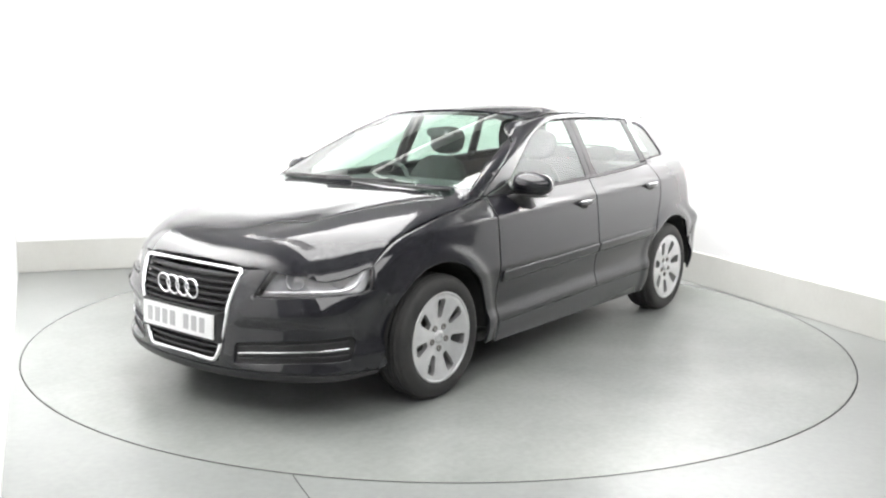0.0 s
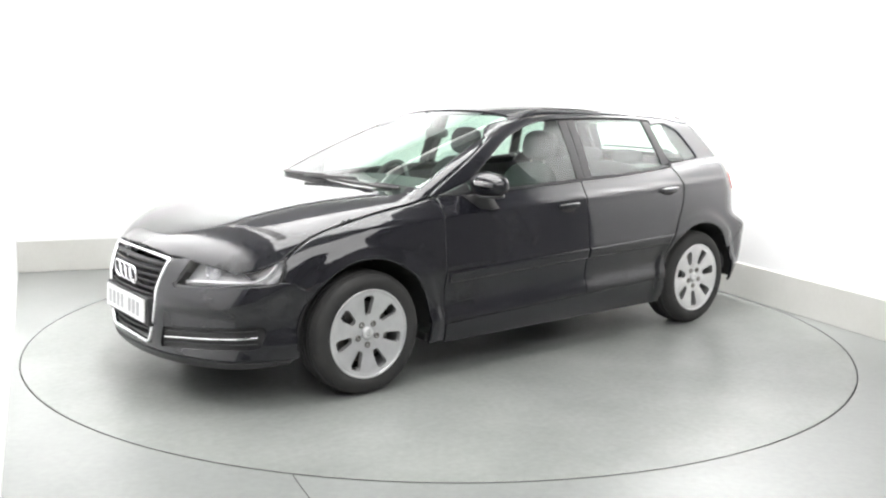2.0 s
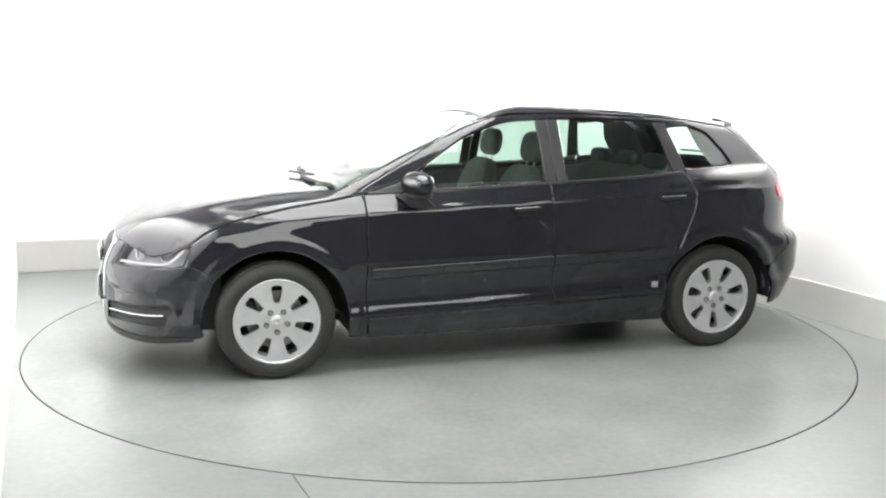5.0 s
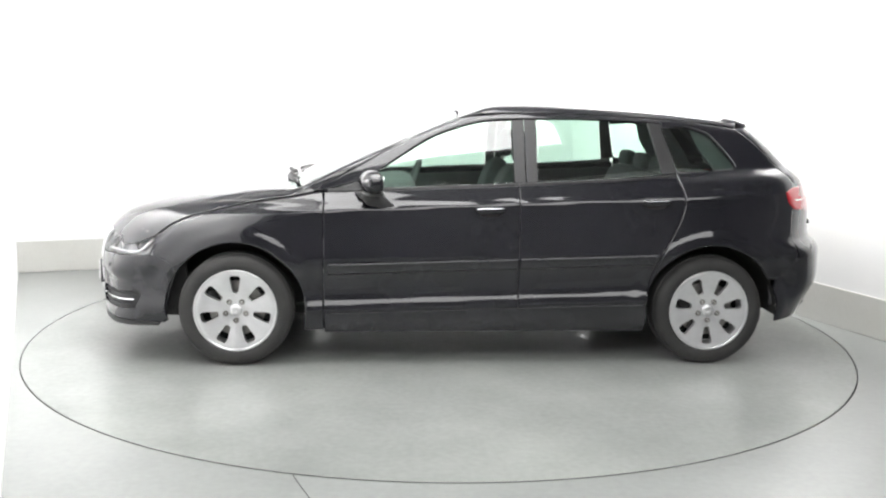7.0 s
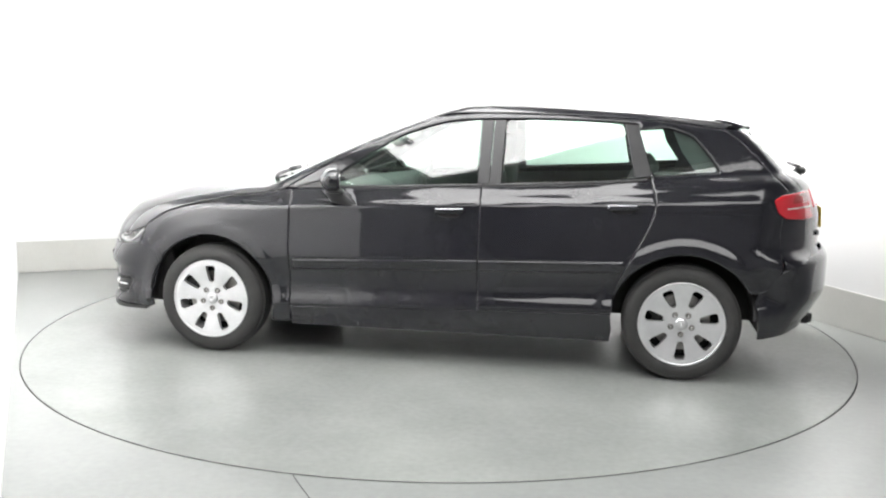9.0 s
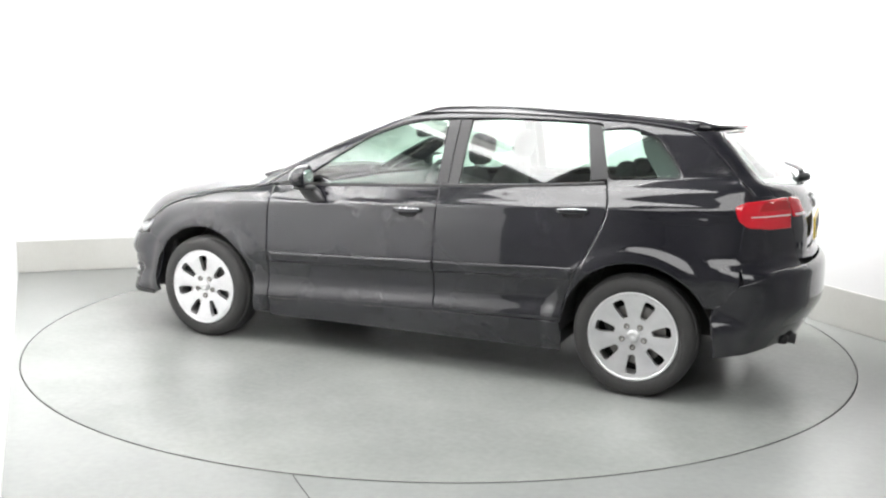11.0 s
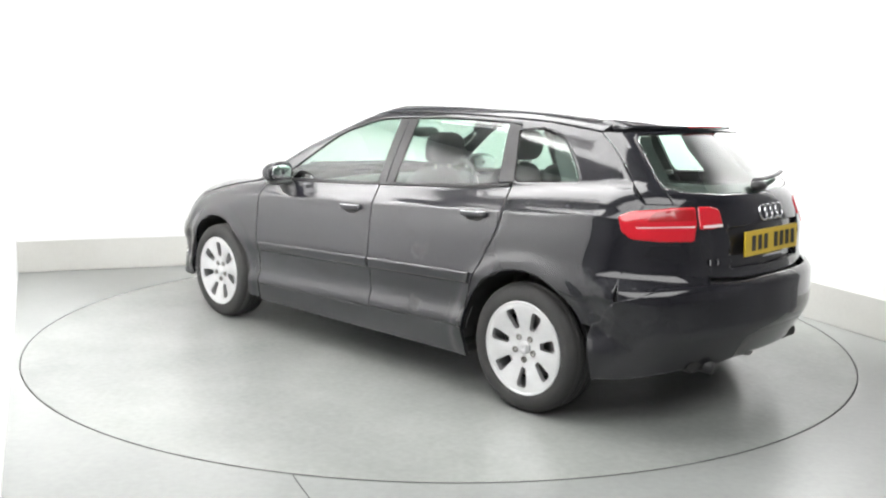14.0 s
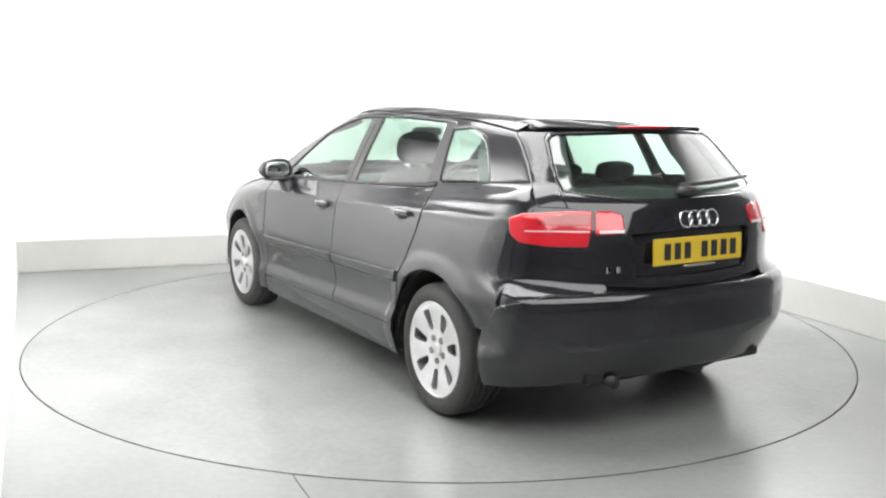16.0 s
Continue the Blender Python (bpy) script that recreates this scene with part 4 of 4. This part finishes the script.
w = wiper(gate, (0.03, 1.062), (-0.50, 1.078), 0.014, "rear", 0.028, "black rear window wiper")
hub = onto([(0.02, 1.055)], "rear")[0]
part("wiper_hub", moved(pillow(0.032, 0.05, 0.024, 2.3, 18, 10), pose(hub[0] - 0.018, 0.01, 1.062)), BLACK, w, "black wiper hub", True)
wiper(car, (-0.62, 0.976), (-0.02, 0.992), 0.010, "front", 0.012, "black front wiper blade")
wiper(car, (0.02, 0.982), (0.64, 0.964), 0.011, "front", 0.014, "black front wiper blade")
wiper(car, (-0.12, 0.972), (0.30, 0.985), 0.010, "front", 0.024, "black front wiper arm")


# wheels
def wheel(x, y, sy, phase, label):
    top = new("wheel")
    top.parent = car
    tagged(top, label)
    yo = 0.105   # from the wheel's middle to the outer sidewall
    bm = bmesh.new()
    prof = [(0.212, 0.090), (0.222, 0.098), (0.240, 0.1045), (0.262, 0.105), (0.282, 0.099), (0.294, 0.089), (0.301, 0.076), (0.305, 0.05)]
    grooves = []
    for g in (0.046, 0.016):
        grooves += [(0.305, g + 0.007), (0.297, g + 0.0055), (0.297, g - 0.0055), (0.305, g - 0.007)]
    half = prof + grooves
    full = half + [(r, -a) for r, a in half[::-1]]
    lathe(bm, full, 72)
    part("tyre", bm, RUBBER, top, "black rubber tyre", True)
    # rim: outer barrel and a disc with seven windows
    bm = bmesh.new()
    lathe(bm, [(0.219, 0.094), (0.222, 0.098), (0.219, 0.101), (0.210, 0.099), (0.205, 0.080), (0.198, 0.02), (0.200, -0.09), (0.214, -0.095), (0.214, -0.090), (0.205, 0.02)], 72)
    part("rim_barrel", bm, ALLOY, top, "", True)
    depth = lambda r: 0.0775 + 0.018 * min(1.0, max(0.0, (r - 0.05) / 0.14)) ** 1.3
    segs = 7
    outer_r = 0.209
    out = [(outer_r * math.cos(a), outer_r * math.sin(a)) for a in [2 * math.pi * k / 98 for k in range(98)]]
    verts, edges = list(out), [(k, (k + 1) % 98) for k in range(98)]
    holes = []
    for k in range(segs):
        a = radians(phase + k * 360 / segs)
        ca, sa = math.cos(a), math.sin(a)
        shape = rounded([(0.094, -0.0145), (0.172, -0.029), (0.188, -0.022), (0.188, 0.022), (0.172, 0.029), (0.094, 0.0145)], 0.010, 3)
        pts = [(u * ca - v * sa, u * sa + v * ca) for u, v in shape]
        i0 = len(verts)
        verts += pts
        edges += [(i0 + j, i0 + (j + 1) % len(pts)) for j in range(len(pts))]
        holes.append(np.array(pts))
    extra = []
    for r in (0.03, 0.06, 0.08, 0.092, 0.11, 0.13, 0.15, 0.17, 0.195):
        m = max(8, int(2 * math.pi * r / 0.014))
        extra += [(r * math.cos(2 * math.pi * j / m), r * math.sin(2 * math.pi * j / m)) for j in range(m)]
    extra = np.array(extra)
    keep = np.ones(len(extra), bool)
    for h in holes:
        keep &= ~pip(extra, h) & (edge_gap(extra, h) > 0.004)
    verts += [tuple(v) for v in extra[keep]]
    res = delaunay_2d_cdt([Vector(v) for v in verts], edges, [], 0, 1e-6)
    bm = bmesh.new()
    vs = []
    for v in res[0]:
        r = v.length
        a = (math.degrees(math.atan2(v.y, v.x)) - phase + 180 / segs) % (360 / segs) - 180 / segs
        crown = 0.004 * (abs(a) / (180 / segs)) * min(1.0, r / 0.1)
        vs.append(bm.verts.new((v.x, depth(r) + crown, v.y)))
    for f in res[2]:
        c = np.array([[sum(res[0][i].x for i in f) / len(f), sum(res[0][i].y for i in f) / len(f)]])
        if any(pip(c, h)[0] for h in holes) or np.hypot(*c[0]) > outer_r:
            continue
        bm.faces.new([vs[i] for i in f])
    loose = [v for v in bm.verts if not v.link_faces]
    bmesh.ops.delete(bm, geom=loose, context="VERTS")
    bmesh.ops.recalc_face_normals(bm, faces=bm.faces[:])
    ring = [e for e in bm.edges if e.is_boundary]
    ext = bmesh.ops.extrude_edge_only(bm, edges=ring)
    for v in [g for g in ext["geom"] if isinstance(g, bmesh.types.BMVert)]:
        v.co.y -= 0.028
    part("rim", bm, ALLOY, top, "silver seven-slot alloy wheel face", False)
    for k in range(5):
        a = radians(-90 + 72 * k)
        bm = bmesh.new()
        lathe(bm, [(0.0155, -0.004), (0.0155, 0.003), (0.011, 0.0045), (0.009, 0.002), (0.004, -0.001), (0.002, -0.004)], 14)
        part("bolt", moved(bm, pose(0.056 * math.cos(a), 0.0815, 0.056 * math.sin(a))), STEEL, top, "grey wheel bolt", True)
    bm = bmesh.new()
    lathe(bm, [(0.001, 0.0905), (0.018, 0.0895), (0.030, 0.086), (0.032, 0.076), (0.001, 0.076)], 28)
    part("hub_cap", bm, ALLOY, top, "silver hub cap", True)
    bm = bmesh.new()
    lathe(bm, [(0.05, 0.03), (0.150, 0.03), (0.150, 0.008), (0.05, 0.008)], 40)
    part("brake_disc", bm, STEEL, top, "grey steel brake disc")
    part("brake_caliper", moved(pillow(0.035, 0.04, 0.07, 4, 16, 8), pose(0.125, 0.02, 0.05, 0, 20, 0)), DARK, top, "dark brake caliper", True)
    bm = bmesh.new()
    lathe(bm, [(0.001, -0.02), (0.197, -0.02), (0.197, -0.03), (0.001, -0.03)], 40)
    part("brake_shield", bm, DARK, top)
    top.matrix_basis = pose(x, y, WR, 0, 0, 0 if sy > 0 else 180)
    return top


wheel(WX, 0.757, 1, 90, "front wheel with silver seven-slot alloy rim")
wheel(-WX, 0.743, 1, -90, "rear wheel with silver seven-slot alloy rim")
wheel(WX, -0.757, -1, 60, "front wheel with silver seven-slot alloy rim")
wheel(-WX, -0.743, -1, 75, "rear wheel with silver seven-slot alloy rim")


# wheel housings, floor pan and inner shell
def liner(x, sy):
    bm = bmesh.new()
    rows = []
    for y in (0.835, 0.52):
        rows.append([bm.verts.new((x + 0.378 * math.cos(a), y * sy, WZ + 0.378 * math.sin(a))) for a in [radians(-3 + 186 * k / 24) for k in range(25)]])
    for k in range(24):
        bm.faces.new((rows[0][k], rows[0][k + 1], rows[1][k + 1], rows[1][k]))
    bm.faces.new(rows[1])
    return part("wheel_housing", bm, DARK, car, "dark plastic wheel housing")


for x in (WX, -WX):
    for sy in (1, -1):
        liner(x, sy)
part("floor_pan", box(-0.90, 0.90, -0.79, 0.79, 0.19, 0.24, 0.02), DARK, car, "dark underbody")
part("engine_tray", box(0.90, 2.02, -0.52, 0.52, 0.21, 0.26, 0.02), DARK, car, "dark engine undertray")
part("boot_pan", box(-1.98, -0.90, -0.52, 0.52, 0.27, 0.32, 0.02), DARK, car, "dark boot floor underside")
part("bulkhead", box(0.70, 0.76, -0.78, 0.78, 0.24, 0.92), DARK, car, "dark bulkhead before the cabin")
part("boot_wall", box(-1.62, -1.58, -0.52, 0.52, 0.30, 0.70), DARK, car, "dark boot wall")
part("radiator_support", box(1.86, 1.94, -0.52, 0.52, 0.26, 0.54), DARK, car, "dark radiator support")
card = [(0.80, 0.26), (0.80, 0.92)] + [(x, glass_low(x) - 0.012) for x in (0.4, 0.0, -0.4, -0.9, -1.3, -1.6)] + [(-1.62, 0.72), (-1.2, 0.70), (-0.95, 0.5), (-0.9, 0.26)]
panel("door_card", card, "side", TRIM, car, pitch=0.07, gap=0.0, proud=-0.05, thick=0.004, mirror=True, back=True, label="dark grey inner door trim")
panel("headliner", mirrored([(0.03, 0.0), (0.0, 0.4), (-0.05, 0.5), (-1.4, 0.48), (-1.5, 0.0)]), "top", LINER, car, pitch=0.1, gap=0.0, proud=-0.03, thick=0.006, label="light grey headliner")

# cabin
part("dashboard", moved(pillow(0.26, 0.70, 0.13, 4.5, 36, 12), pose(0.56, 0, 0.82, 0, 8, 0)), TRIM, car, "dark grey dashboard", True)
part("centre_console", moved(pillow(0.45, 0.11, 0.16, 5, 20, 10), pose(0.15, 0, 0.42)), TRIM, car, "dark grey centre console", True)
sw = new("steering_wheel")
sw.parent = car
bm = tube([(0.0, 0.185 * math.cos(a), 0.185 * math.sin(a)) for a in [2 * math.pi * k / 36 for k in range(36)]], 0.016, 8, True, Vector((1, 0, 0)))
part("wheel_ring", bm, TRIM, sw, "black steering wheel ring", True)
part("wheel_boss", pillow(0.03, 0.075, 0.065, 3, 20, 10), TRIM, sw, "", True)
bm = bmesh.new()
add_box(bm, -0.01, 0.01, -0.18, 0.18, -0.018, 0.018, 0.005)
add_box(bm, -0.01, 0.01, -0.018, 0.018, -0.18, 0.0, 0.005)
part("wheel_spokes", bm, TRIM, sw)
sw.matrix_basis = pose(0.34, -0.36, 0.865, 0, -22, 0)


def seat(x, y, label):
    ob = new("seat")
    ob.parent = car
    tagged(ob, label)
    part("cushion", moved(pillow(0.27, 0.25, 0.085, 4, 28, 12), pose(0.12, 0, 0.44, 0, -6, 0)), CLOTH, ob, "", True)
    b = pillow(0.075, 0.245, 0.33, 3.6, 28, 14)
    for v in b.verts:
        v.co.y *= 1.0 - 0.22 * max(0.0, v.co.z / 0.33) ** 2
        v.co.x += 0.03 * (abs(v.co.y) / 0.245) ** 2
    part("backrest", moved(b, pose(-0.20, 0, 0.74, 0, -14, 0)), CLOTH, ob, "", True)
    part("headrest", moved(pillow(0.05, 0.135, 0.092, 2.8, 28, 14), pose(-0.315, 0, 1.165, 0, -10, 0)), CLOTH, ob, "charcoal cloth headrest", True)
    for s in (-0.055, 0.055):
        part("headrest_post", tube([(-0.285, s, 1.0), (-0.31, s, 1.12)], 0.006, 8), STEEL, ob, "steel headrest post", True)
    ob.matrix_basis = pose(x, y, 0.0)
    return ob


seat(0.02, 0.36, "charcoal cloth front seat with headrest")
seat(0.02, -0.36, "charcoal cloth front seat with headrest")
bench = new("rear_bench")
bench.parent = car
tagged(bench, "charcoal cloth rear bench with three headrests")
part("cushion", moved(pillow(0.26, 0.62, 0.09, 5, 32, 12), pose(-0.72, 0, 0.46)), CLOTH, bench, "", True)
part("backrest", moved(pillow(0.08, 0.60, 0.30, 5, 32, 14), pose(-1.03, 0, 0.74, 0, -14, 0)), CLOTH, bench, "", True)
for y in (0.36, 0.0, -0.36):
    part("headrest", moved(pillow(0.042, 0.125, 0.052, 2.8, 24, 12), pose(-1.115, y, 1.075, 0, -10, 0)), CLOTH, bench, "charcoal cloth headrest", True)
part("parcel_shelf", moved(pillow(0.24, 0.52, 0.018, 6, 28, 8), pose(-1.40, 0, 0.985)), TRIM, car, "dark grey parcel shelf", True)
part("inner_mirror", moved(pillow(0.018, 0.11, 0.032, 3, 24, 10), pose(0.235, 0, 1.235)), TRIM, car, "black inside mirror", True)

# dark inner lining behind the nose and tail, so no gap shows through
wide = [(radians(-66), 0.24), (radians(66), 0.24), (radians(66), 0.545), (radians(-66), 0.545)]
panel("nose_lining", wide, "nose", DARK, car, pitch=0.08, gap=0.0, proud=-0.085, label="dark structure behind the bumper")
panel("tail_lining", [(radians(-62), 0.32), (radians(62), 0.32), (radians(62), 0.93), (radians(-62), 0.93)], "tail", TRIM, car, pitch=0.08, gap=0.0, proud=-0.06, label="dark inner lining of the tail")

panel("pillar_lining", clean([(-1.36, 1.34), (-1.46, 1.27), (-1.60, 1.10), (-1.72, 0.98), (-1.30, 1.0), (-1.34, 1.09), (-1.26, 1.2), (-1.22, 1.31)]), "side", TRIM, car, pitch=0.06, gap=0.0, proud=-0.035, thick=0.004, mirror=True, back=True, label="dark grey inner rear pillar trim")

panel("boot_trim", [(-1.28, 0.72), (-1.28, 1.045), (-1.60, 1.06), (-1.735, 1.03), (-1.70, 0.72)], "side", TRIM, car, pitch=0.07, gap=0.0, proud=-0.045, thick=0.004, mirror=True, back=True, label="dark grey boot side trim")

# a joint in the painted floor before the turntable
bm = bmesh.new()
sweep(bm, [(-0.56, 3.276, 0.0005), (-0.52, 3.188, 0.0005), (-0.467, 3.076, 0.0005), (-0.365, 2.716, 0.0005)], [(-0.0022, -0.001), (0.0022, -0.001), (0.0022, 0.0006), (-0.0022, 0.0006)])
part("floor_joint", bm, GROOVE, bpy.data.objects["floor"], "thin dark joint in the floor")


def motions():
    rows_car, rows_disc = [], []
    for k in range(17):
        t = float(k)
        a = 180 + 52.023 - 6.9071 * t
        c, s = math.cos(radians(a)), math.sin(radians(a))
        ox, oy = -0.1404, 0.060
        rows_car.append((t, pose(TURN[0] + c * ox - s * oy, TURN[1] + s * ox + c * oy, 0.0, 0, 0, a)))
        rows_disc.append((t, pose(*TURN, 0.0, 0, 0, a - 180)))
    walk(car, rows_car)
    walk(disc, rows_disc)


motions()
